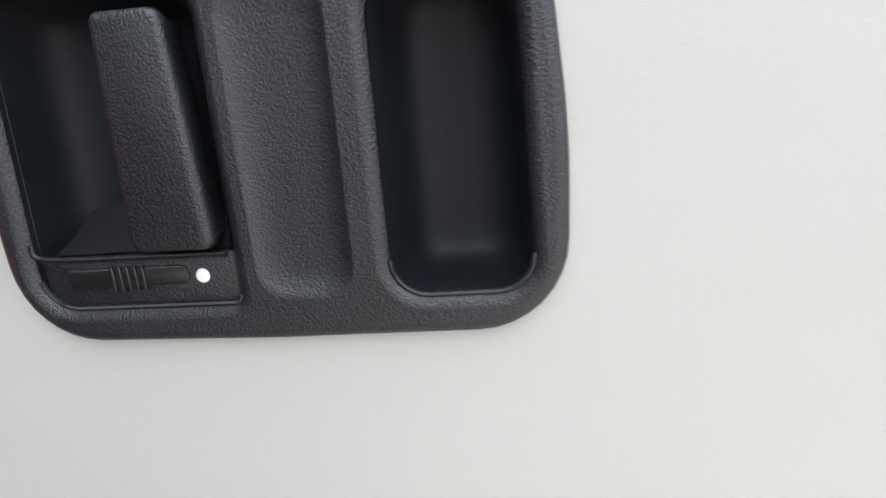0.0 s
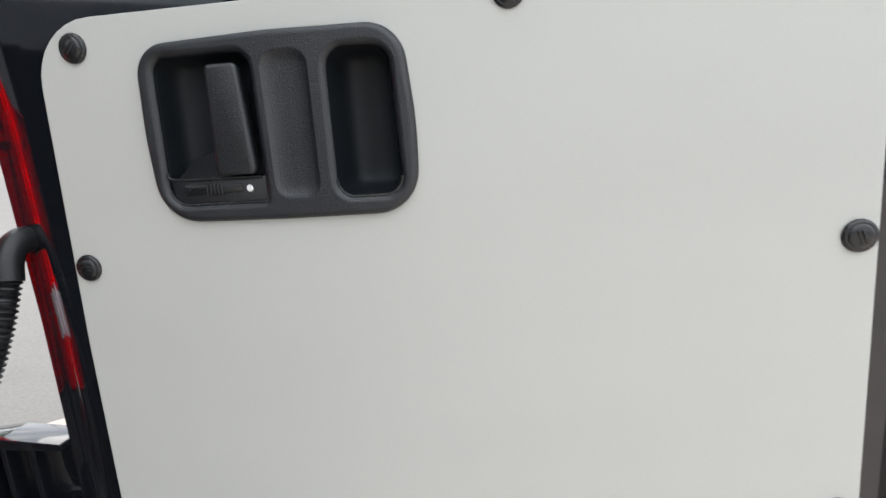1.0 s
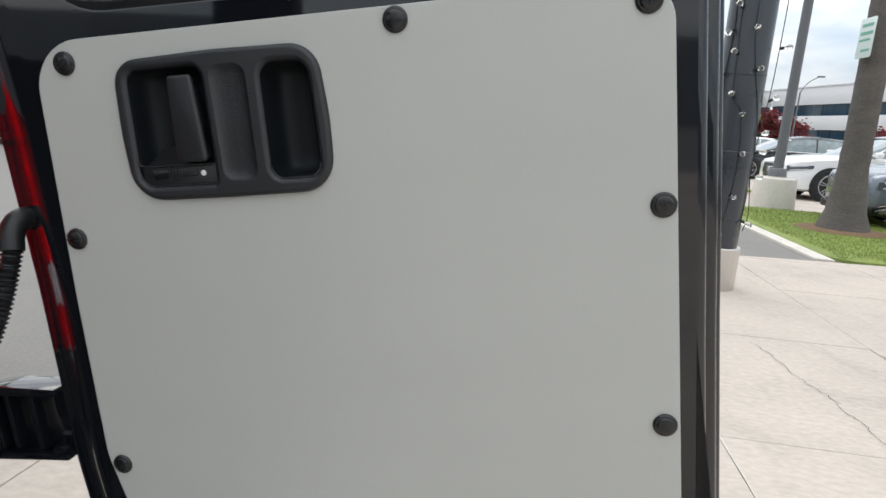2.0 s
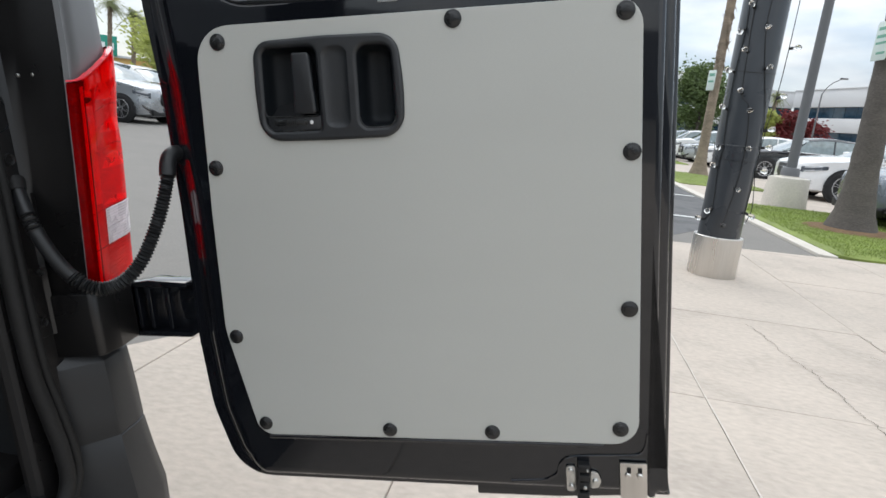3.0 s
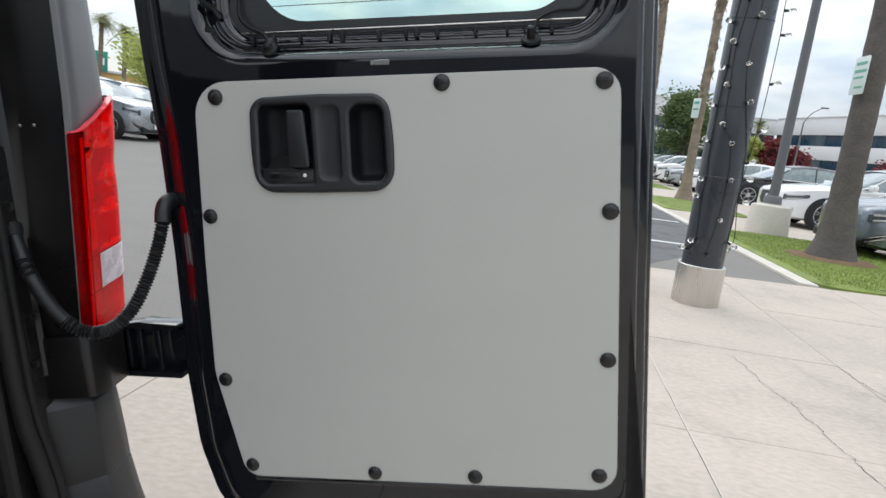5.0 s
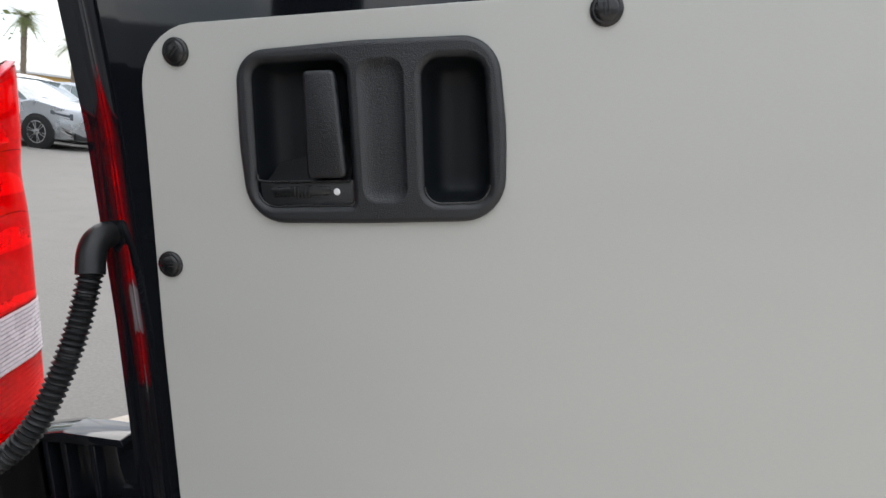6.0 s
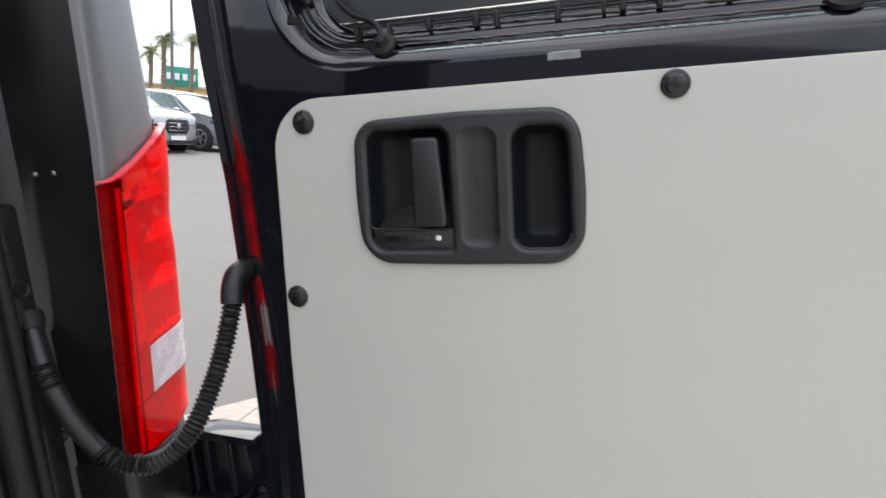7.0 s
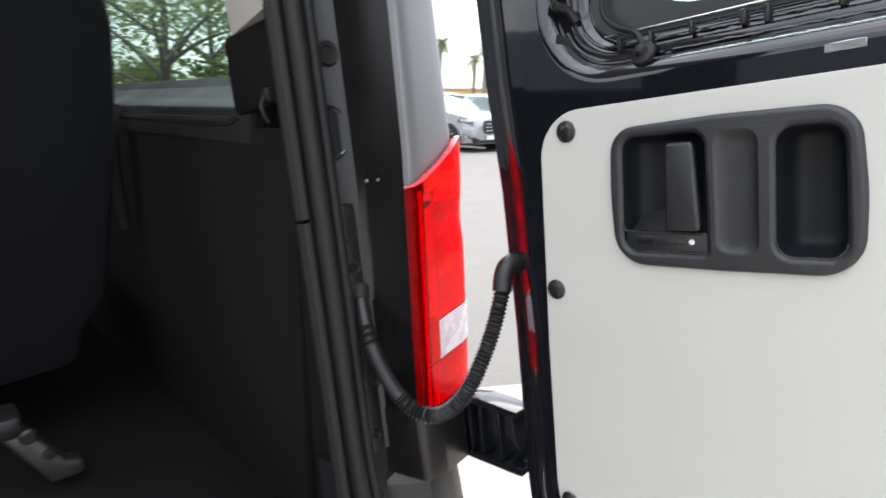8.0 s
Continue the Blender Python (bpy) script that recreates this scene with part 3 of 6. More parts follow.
def build_van():
    van = thing("van", (-2.4, -0.7, 0), "black panel van with its rear door open", "van")
    zs = [-0.78, -0.6, -0.5, -0.42, -0.36, -0.3, -0.2, -0.1, 0.0, 0.1, 0.2, 0.3, 0.45, 0.6, 0.75]
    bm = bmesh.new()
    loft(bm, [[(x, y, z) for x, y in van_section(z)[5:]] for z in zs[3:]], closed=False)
    part("corner_pillar", bm, BODY, van, "black metallic painted rear corner pillar, sky sheen put into its colour", DOOR)
    bm = bmesh.new()
    loft(bm, [[(x, y, z) for x, y in van_section(z)[:6]] for z in zs[3:]], closed=False)
    loft(bm, [[(-0.30, -0.152, z), (-0.298, -0.118, z), (-0.297, -0.06, z), (-0.297, 0.03, z)] for z in (-0.80, -0.6, -0.42)], closed=False)
    part("door_jamb", bm, JAMB, van, "black painted door jamb", DOOR)
    bm = bmesh.new()
    prism(bm, fillet(V2((-0.30, -0.082), (-0.226, -0.069), (-0.222, -0.03), (-0.230, 0.02), (-0.255, 0.052), (-0.30, 0.068), (-0.42, 0.074), (-0.42, -0.06)), 0.012, 3), -0.462, -0.3585, "z", 0.003)
    part("hinge_block", bm, JAMB, van, "", DOOR)

    # the body side ahead of the corner, with the side window opening
    def wall(name, x0, x1, z0, z1, y0, y1, m, label=""):
        b = bmesh.new()
        box(b, (x0, y0, z0), (x1, y1, z1), 0.004)
        return part(name, b, m, van, label, LEVEL)

    wall("side_panel", -4.2, -1.05, -0.88, 0.085, 0.05, 0.08, BODY)
    wall("side_panel", -4.2, -2.60, 0.085, 0.75, 0.05, 0.08, BODY)
    wall("inner_side_panel", -2.6, -0.38, -0.72, -0.01, -0.115, -0.095, DARKTRIM, "dark charcoal side trim")
    b = bmesh.new()
    box(b, (-0.62, -0.117, -0.74), (-0.335, -0.097, -0.02), 0.004)
    part("inner_side_panel", b, DARKTRIM, van, "", DOOR)
    wall("inner_side_panel", -4.1, -2.6, -0.64, 0.70, -0.115, -0.095, DARKTRIM)
    wall("roof", -4.2, -0.42, 0.72, 0.78, -1.55, 0.075, BODY, "glossy black painted roof, sky sheen put into its colour")
    wall("roof_lining", -4.1, -0.44, 0.70, 0.715, -1.5, -0.10, HEADLINER, "pale grey fabric roof lining")
    wall("floor", -4.1, -0.26, -0.72, -0.66, -1.49, 0.045, DARKTRIM, "black rubber load floor")
    wall("far_side_panel", -4.2, -0.31, -0.80, 0.0, -1.62, -1.50, DARKTRIM)
    wall("far_side_panel", -4.2, -3.0, 0.0, 0.72, -1.62, -1.50, DARKTRIM)
    wall("far_side_panel", -0.70, -0.41, 0.0, 0.72, -1.62, -1.50, DARKTRIM)
    wall("front_partition", -4.2, -4.12, -0.66, 0.72, -1.5, 0.06, DARKTRIM)

    # wheels, mostly hidden under the body
    for x in (-1.15, -3.75):
        for y0, y1 in ((-0.09, 0.045), (-1.60, -1.47)):
            m = pose(x, (y0 + y1) / 2, 0.34, 90, 0, 0)
            hw = (y1 - y0) / 2
            bm = bmesh.new()
            lathe(bm, [(0.20, -hw * 0.9), (0.30, -hw), (0.335, -hw * 0.7), (0.342, 0.0), (0.335, hw * 0.7), (0.30, hw), (0.20, hw * 0.9)], 32, m)
            wheel = part("wheel", bm, TYRE, van, "black van tyre", Matrix())
            bm = bmesh.new()
            lathe(bm, [(0.195, -hw * 0.92), (0.18, -hw * 1.02), (0.06, -hw * 0.9), (0.0001, -hw * 0.9)], 24, m)
            lathe(bm, [(0.195, hw * 0.92), (0.18, hw * 1.02), (0.06, hw * 0.9), (0.0001, hw * 0.9)], 24, m)
            part("rim", bm, ALLOY, wheel, "", Matrix())

    # window sill of the side window: a pale shelf and a rounded ledge under it
    bm = bmesh.new()
    prism(bm, fillet(V2((-0.118, -0.005), (-0.116, 0.020), (-0.06, 0.036), (0.0, 0.062), (0.028, 0.083), (0.048, 0.083), (0.048, -0.04), (-0.118, -0.04)), 0.008, 3), -2.60, -0.50, "x")
    part("window_ledge", bm, LEDGE, van, "grey moulded ledge under the side window", LEVEL)
    bm = bmesh.new()
    tube(bm, [(-2.3, -0.116, -0.004), (-0.9, -0.116, -0.004), (-0.57, -0.116, -0.002), (-0.535, -0.116, 0.008), (-0.52, -0.112, 0.035)], 0.009, 8)
    part("window_moulding", bm, LEDGE, van, "", LEVEL)
    bm = bmesh.new()
    box(bm, (-2.6, 0.033, 0.08), (-0.47, 0.038, 0.70))
    pane = part("side_window", bm, WINDOW, van, "tinted side window glass", LEVEL)
    pane.visible_shadow = False
    # rear pillar trim, upper and lower piece with the joint between them
    def pillar_trim(z0, z1, m, label, wide):
        b = bmesh.new()
        rings = []
        for k in range(9):
            z = z0 + (z1 - z0) * k / 8
            w = wide * (1 + 0.12 * math.sin(k / 8 * 3.1))
            rings.append([(-0.300, -0.150, z), (-0.304, -0.159, z), (-0.313, -0.163, z), (-0.324, -0.160, z), (-0.332, -0.148, z), (-0.345 - w, -0.118, z), (-0.36, -0.09, z), (-0.31, -0.09, z)])
        loft(b, rings, True, True, True)
        return part("pillar_trim", b, m, van, label, DOOR)

    pillar_trim(-0.76, -0.0785, TRIM, "dark grey moulded lower pillar trim", 0.02)
    pillar_trim(-0.0735, 0.20, TRIM, "dark grey moulded upper pillar trim", 0.05)
    pillar_trim(0.203, 0.70, HEADLINER, "pale beige upper pillar cover", 0.16)
    bm = bmesh.new()
    box(bm, (-0.53, -0.125, 0.085), (-0.33, -0.09, 0.205), 0.012)
    part("belt_anchor_cover", bm, DARKTRIM, van, "", DOOR)
    bm = bmesh.new()
    tube(bm, spline([(-0.392, -0.137, 0.100), (-0.389, -0.147, 0.086), (-0.387, -0.147, 0.073), (-0.389, -0.140, 0.062)], 5), 0.0032, 8)
    box(bm, (-0.402, -0.141, 0.088), (-0.380, -0.12, 0.108), 0.003)
    part("hook", bm, SMOOTH, van, "small black coat hook", DOOR)

    # double rubber seal on the flange
    for y, x, r in ((-0.138, -0.290, 0.012), (-0.116, -0.292, 0.0085)):
        bm = bmesh.new()
        tube(bm, spline([(x + 0.004, y - 0.5, -0.705), (x + 0.004, y - 0.12, -0.705), (x + 0.008, y - 0.03, -0.695), (x + 0.012, y + 0.006, -0.655), (x + 0.012, y + 0.010, -0.60), (x + 0.006, y + 0.006, -0.53), (x, y, -0.44), (x, y, -0.2), (x, y, 0.2), (x + 0.0, y, 0.68)], 8), r, 10)
        part("door_seal", bm, RUBBER, van, "black rubber door seal", DOOR)

    # jamb fittings: grommets, a pressed boss and screws
    for y, z, r in ((-0.094, 0.137, 0.017), (-0.097, -0.149, 0.009), (-0.086, -0.32, 0.006), (-0.098, -0.395, 0.007)):
        bm = bmesh.new()
        lathe(bm, [(r, -0.002), (r, 0.004), (r * 0.86, 0.007), (r * 0.6, 0.006), (r * 0.5, 0.003), (0.0001, 0.003)], 18, pose(-0.2965, y, z, 0, 90, 0))
        part("grommet", bm, RUBBER, van, "", DOOR)
    for x, y in ((-0.252, -0.0685), (-0.272, -0.0735)):
        bm = bmesh.new()
        lathe(bm, [(0.0026, -0.002), (0.0026, 0.0012), (0.0015, 0.002), (0.0001, 0.002)], 10, pose(x, y, -0.033, 90, 0, 0))
        part("screw", bm, ZINC, van, "", DOOR)
    # two round pressed blanks on the jamb
    for y, z, r in ((-0.109, 0.035, 0.036), (-0.106, -0.086, 0.026)):
        bm = bmesh.new()
        lathe(bm, [(r * 1.06, -0.003), (r * 1.04, 0.0018), (r, 0.0034), (r * 0.94, 0.0034), (r * 0.88, 0.0006), (r * 0.3, 0.0004), (0.0001, 0.0004)], 30, pose(-0.2962, y, z, 0, 90, 0))
        part("pressed_blank", bm, PAINT, van, "", DOOR)
    bm = bmesh.new()
    prism(bm, fillet(V2((-0.108, -0.42), (-0.075, -0.42), (-0.075, -0.10), (-0.085, -0.06), (-0.108, -0.06)), 0.008, 3), -0.298, -0.293, "x", 0.002)
    part("jamb_plate", bm, JAMB, van, "", DOOR)

    # ---- tail lamp ----
    bm = bmesh.new()
    rings = []
    for k in range(25):
        f = k / 24
        rings.append([lens_point(c / 2, at_column(LENS_LOW, c / 2) * (1 - f) + at_column(LENS_TOP, c / 2) * f, -0.001) for c in range(0, 25)])
    loft(bm, rings, closed=False)
    lamp = part("tail_lamp", bm, DEEPRED, van, "upright red tail lamp with a clear reversing section", DOOR)

    def lamp_piece(name, c0, c1, low, high, out, m, label="", ribs=0.0, nz=20, step=0.34, bow=0.0):
        """One piece of the lens between two columns and two heights, with its edges turned back into the lamp."""
        bmm = bmesh.new()
        n = max(2, int(round((c1 - c0) / step)))
        cols = [c0 + (c1 - c0) * k / n for k in range(n + 1)]
        rings = []
        for k in range(nz + 1):
            f = k / nz
            e = out + ribs * (k % 2) + bow * math.sin(f * math.pi)
            rings.append([lens_point(c, low(c) * (1 - f) + high(c) * f, e + bow * math.sin((c - c0) / (c1 - c0) * math.pi)) for c in cols])
        loft(bmm, rings, closed=False)
        ex = bmesh.ops.extrude_edge_only(bmm, edges=[e for e in bmm.edges if e.is_boundary])
        for v in [g for g in ex["geom"] if isinstance(g, bmesh.types.BMVert)]:
            v.co.x -= 0.007
            v.co.y -= 0.003
        return part(name, bmm, m, lamp, label, DOOR)

    bottom = lambda c: at_column(LENS_LOW, c)
    under = lambda d: (lambda c: at_column(LENS_TOP, c) - d)
    def level(z, rise=0.0, sag=0.0):
        return lambda c: z + rise * (c - 5) / 5 + sag * math.sin(max(0.0, min(1.0, (c - 5) / 5)) * math.pi)

    # rim along the top, three upright strips of the inner column, and the main lens in facets
    lamp_piece("top_rim", 1.4, 12, under(0.0014), under(-0.0004), 0.0056, PINKRIM, "pale red moulded rim of the lens", 0.0, 3)
    lamp_piece("inner_strip", 1.2, 2.6, bottom, under(0.004), 0.002, DEEPRED, "dark red inner edge of the lens", 0.0, 12, 0.2)
    lamp_piece("inner_strip", 2.75, 3.25, bottom, under(0.012), 0.0015, RED, "", 0.0, 12, 0.2)
    lamp_piece("inner_strip", 3.35, 3.6, bottom, under(0.02), 0.0002, DEEPRED, "", 0.0, 12, 0.1)
    lamp_piece("inner_strip", 3.7, 4.85, bottom, level(-0.2256), 0.0002, RED, "red ribbed foot of the strip", 0.0009, 40, 0.3)
    lamp_piece("inner_strip", 3.7, 4.85, level(-0.225), under(0.040), 0.0012, GLOWRED, "bright ribbed red strip", 0.0009, 90, 0.3)
    for z, r in ((-0.062, 0.8), (-0.079, 0.55)):
        lamp_piece("bulb_reflector", 3.6, 4.8, level(z - 0.006 * r), level(z + 0.006 * r), 0.0010, GLOWRED, "", 0.0, 6, 0.2, 0.0012)
    main = 0.0012
    lamp_piece("upper_lens", 5.0, 12, level(-0.088, 0.016, 0.006), under(0.0036), main, RED, "bright red upper lens", 0.0, 16)
    lamp_piece("middle_lens", 5.0, 12, level(-0.150, 0.012, 0.010), level(-0.0888, 0.016, 0.006), main, RED, "", 0.0, 12)
    lamp_piece("middle_lens", 5.0, 12, level(-0.2335, 0.008), level(-0.1508, 0.012, 0.010), main, RED, "", 0.0, 14)
    # silvered bowls behind the lens face
    def bowl(z, h, c0, c1):
        lamp_piece("reflector_bowl", c0, c1, lambda c: z + 0.004 * (c - c0) / (c1 - c0), lambda c: z + 0.002 + 0.004 * (c - c0) / (c1 - c0) + h * math.sin((c - c0) / (c1 - c0) * math.pi) ** 0.8, main + 0.0005, FACETRED, "", 0.0, 6, 0.25, 0.0006)

    for z, h, c0, c1 in ((-0.118, 0.020, 5.6, 9.6), (-0.173, 0.021, 5.4, 9.4), (-0.229, 0.008, 5.1, 9.8), (-0.070, 0.024, 5.2, 8.0)):
        bowl(z, h, c0, c1)
    for z0, z1, c0, c1 in ((-0.060, -0.038, 3.9, 6.4), (-0.046, -0.020, 6.6, 8.6)):
        lamp_piece("reflector_facet", c0, c1, (lambda c, z0=z0, c0=c0, c1=c1: z0 + 0.014 * (c - c0) / (c1 - c0)), (lambda c, z1=z1, c0=c0, c1=c1: z1 + 0.016 * (c - c0) / (c1 - c0)), main + 0.0012, GLOWRED, "", 0.0, 5, 0.2)
    lamp_piece("reversing_lens", 5.0, 12, level(-0.2905, 0.006), level(-0.2345, 0.008), 0.0055, CLEAR, "frosted clear ribbed reversing lens", 0.0013, 26)
    lamp_piece("lower_lens", 5.0, 12, bottom, level(-0.2915, 0.006), main, RED, "ribbed red lower lens", 0.0016, 24)
    lamp_piece("divider", 4.86, 5.0, bottom, under(0.03), 0.0024, RED, "", 0.0, 12, 0.07)
    for lo, hi in ((bottom, level(-0.2912, 0.006)), (level(-0.2340, 0.008), under(0.0034))):
        cover = lamp_piece("lens_cover", 1.3, 12, lo, hi, 0.0055, REDGLASS, "clear red glossy lens cover", 0.0, 24)
        cover.visible_shadow = False
    cover = lamp_piece("lens_cover", 1.3, 4.98, level(-0.2912, 0.006), level(-0.2340, 0.008), 0.0055, REDGLASS, "", 0.0, 6)
    cover.visible_shadow = False

    # ---- bumper ----
    bm = bmesh.new()
    levels = [(-0.456, -0.021, -0.017), (-0.4565, -0.0205, -0.0165), (-0.4815, 0.0045, 0.003), (-0.483, 0.0052, 0.0036), (-0.52, 0.007, 0.0055), (-0.57, 0.009, 0.007), (-0.6145, 0.010, 0.008), (-0.6165, 0.0085, 0.0065), (-0.6185, 0.0105, 0.0085), (-0.68, 0.015, 0.014), (-0.75, 0.022, 0.022), (-0.82, 0.022, 0.020), (-0.92, -0.01, 0.0)]
    rings = []
    for z, dx, dy in levels:
        dx -= 0.028
        dy += 0.006
        rings.append([(-0.42, -0.128, z), (-0.345, -0.126, z), (-0.325, -0.118, z), (-0.262 + dx, -0.075, z), (-0.2325 + dx, -0.0455, z), (-0.2295 + dx, -0.0425, z), (-0.2292 + dx, -0.0385, z), (-0.2315 + dx, -0.010 + dy, z),
                      (-0.240 + dx, 0.014 + dy, z), (-0.262 + dx, 0.030 + dy, z), (-0.30 + dx, 0.040 + dy, z), (-0.40, 0.050 + dy, z), (-0.7, 0.058 + dy, z), (-1.4, 0.06 + dy, z)])
    loft(bm, rings, closed=False, cap0=False)
    bump = part("bumper", bm, BUMPER, van, "dark grey plastic rear bumper", DOOR)
    bm = bmesh.new()
    box(bm, (-0.34, -1.5, -0.95), (-0.205, -0.13, -0.745), 0.02)
    part("bumper_beam", bm, BUMPER, bump, "", DOOR)
    bm = bmesh.new()
    prism(bm, fillet(V2((-0.42, -0.124), (-0.345, -0.122), (-0.300, -0.070), (-0.274, -0.034), (-0.282, 0.014), (-0.33, 0.036), (-0.42, 0.046)), 0.012, 3), -0.47, -0.4605, "z", 0.003)
    part("step_cover", bm, SMOOTH, bump, "", DOOR)
    bm = bmesh.new()
    box(bm, (-0.36, -1.48, -0.78), (-0.30, -0.10, -0.655), 0.006)
    part("sill", bm, SMOOTH, van, "black plastic load sill", DOOR)

    # ---- hinge ----
    bm = bmesh.new()
    out = fillet(V2((-0.292, -0.455), (-0.285, -0.375), (-0.19, -0.368), (-0.135, -0.372), (-0.118, -0.392), (-0.118, -0.45), (-0.14, -0.462), (-0.2, -0.462)), 0.012, 4)
    prism(bm, out, 0.046, 0.060, "y", 0.003)
    hinge = part("hinge", bm, PAINT, van, "black painted cast door hinge", DOOR)
    for x in (-0.228, -0.205, -0.170):
        bm = bmesh.new()
        box(bm, (x - 0.004, 0.026, -0.452), (x + 0.004, 0.047, -0.378), 0.002)
        part("rib", bm, PAINT, hinge, "", DOOR)
    bm = bmesh.new()
    prism(bm, fillet(V2((-0.285, -0.376), (-0.20, -0.364), (-0.13, -0.368), (-0.125, -0.376)), 0.003, 2), 0.022, 0.058, "y", 0.001)
    part("flange", bm, PAINT, hinge, "", DOOR)
    bm = bmesh.new()
    prism(bm, fillet(V2((-0.285, -0.464), (-0.13, -0.464), (-0.125, -0.456), (-0.285, -0.454)), 0.003, 2), 0.022, 0.058, "y", 0.001)
    part("flange", bm, PAINT, hinge, "", DOOR)
    bm = bmesh.new()
    lathe(bm, [(0.009, -0.47), (0.009, -0.358), (0.006, -0.354), (0.0001, -0.353)], 14, pose(-0.118, 0.042, 0))
    part("hinge_pin", bm, PAINT, hinge, "", DOOR)
    for z in (-0.395, -0.43, -0.475):
        bm = bmesh.new()
        lathe(bm, [(0.008, 0.0), (0.008, 0.006), (0.005, 0.009), (0.0001, 0.009)], 6, pose(-0.114, 0.034, z, 90, 0, 0))
        part("hinge_bolt", bm, PAINT, hinge, "", DOOR)

    # ---- wiring conduit ----
    core = spline([(-0.297, -0.091, -0.188), (-0.287, -0.097, -0.205), (-0.264, -0.108, -0.245), (-0.243, -0.106, -0.290), (-0.222, -0.098, -0.325), (-0.195, -0.085, -0.345), (-0.166, -0.070, -0.338),
                   (-0.143, -0.053, -0.312), (-0.128, -0.034, -0.272), (-0.117, -0.018, -0.230), (-0.1085, -0.004, -0.184)], 26)
    fine, fr = [], []
    for k in range(340):
        s = k / 339 * (len(core) - 1)
        i = min(int(s), len(core) - 2)
        p = core[i].lerp(core[i + 1], s - i)
        fine.append(p)
    run = 0.0
    for i, p in enumerate(fine):
        run += (p - fine[i - 1]).length if i else 0
        ribbed = 0.05 < run < 0.075 or run > 0.155
        fr.append((0.0098 + 0.0017 * math.sin(run / 0.0052 * 2 * math.pi)) if ribbed else 0.0104)
    bm = bmesh.new()
    tube(bm, fine, fr, 14)
    conduit = part("wiring_conduit", bm, SMOOTH, van, "black corrugated plastic wiring conduit", DOOR)
    bm = bmesh.new()
    tube(bm, spline([(-0.1095, -0.005, -0.188), (-0.1105, 0.000, -0.172), (-0.1105, 0.007, -0.161), (-0.109, 0.015, -0.156), (-0.1075, 0.024, -0.155)], 6), [0.0124] * 25, 16)
    part("elbow", bm, SMOOTH, conduit, "", DOOR)
    bm = bmesh.new()
    tube(bm, [(-0.302, -0.089, -0.180), (-0.298, -0.091, -0.186), (-0.293, -0.094, -0.195)], [0.0150, 0.0145, 0.0118], 14)
    part("boot", bm, RUBBER, conduit, "", DOOR)

    # ---- seats in the van ----
    bm = bmesh.new()
    out = fillet(V2((-0.50, -0.50), (-0.305, -0.49), (-0.29, -0.42), (-0.243, -0.36), (-0.19, -0.05), (-0.175, 0.16), (-0.20, 0.34), (-0.66, 0.36), (-0.70, 0.2), (-0.70, -0.46)), [0.03, 0.04, 0.05, 0.05, 0.2, 0.2, 0.08, 0.08, 0.1, 0.05], 6)
    prism(bm, out, -1.02, -0.90, "x", 0.03)
    part("seat_back", bm, FABRIC, van, "black upholstered seat back", LEVEL)
    bm = bmesh.new()
    box(bm, (-1.5, -0.72, -0.50), (-0.98, -0.26, -0.36), 0.04)
    part("seat_cushion", bm, FABRIC, van, "", LEVEL)
    bm = bmesh.new()
    prism(bm, fillet(V2((-0.475, -0.505), (-0.44, -0.50), (-0.375, -0.60), (-0.35, -0.61), (-0.35, -0.635), (-0.40, -0.635)), 0.008, 3), -0.80, -0.76, "x", 0.004)
    leg = part("seat_frame", bm, SEATSTEEL, van, "bare steel seat frame leg", LEVEL)
    for y, z, r in ((-0.425, -0.53, 0.014), (-0.40, -0.575, 0.010)):
        bm = bmesh.new()
        lathe(bm, [(r, 0.0), (r, 0.006), (r * 0.7, 0.010), (0.0001, 0.010)], 12, pose(-0.758, y, z, 0, 90, 0))
        part("bolt", bm, SMOOTH, leg, "", LEVEL)
    bm = bmesh.new()
    box(bm, (-0.83, -0.47, -0.53), (-0.755, -0.43, -0.49), 0.008)
    part("bracket", bm, SMOOTH, leg, "black plastic bracket", LEVEL)
    bm = bmesh.new()
    tube(bm, spline([(-1.12, -0.135, 0.02), (-1.10, -0.15, -0.06), (-1.10, -0.148, -0.16), (-1.105, -0.14, -0.26)], 6), 0.013, 8)
    part("seat_belt", bm, TRIM, van, "dark grey seat belt strap", LEVEL)
    return van


van = build_van()


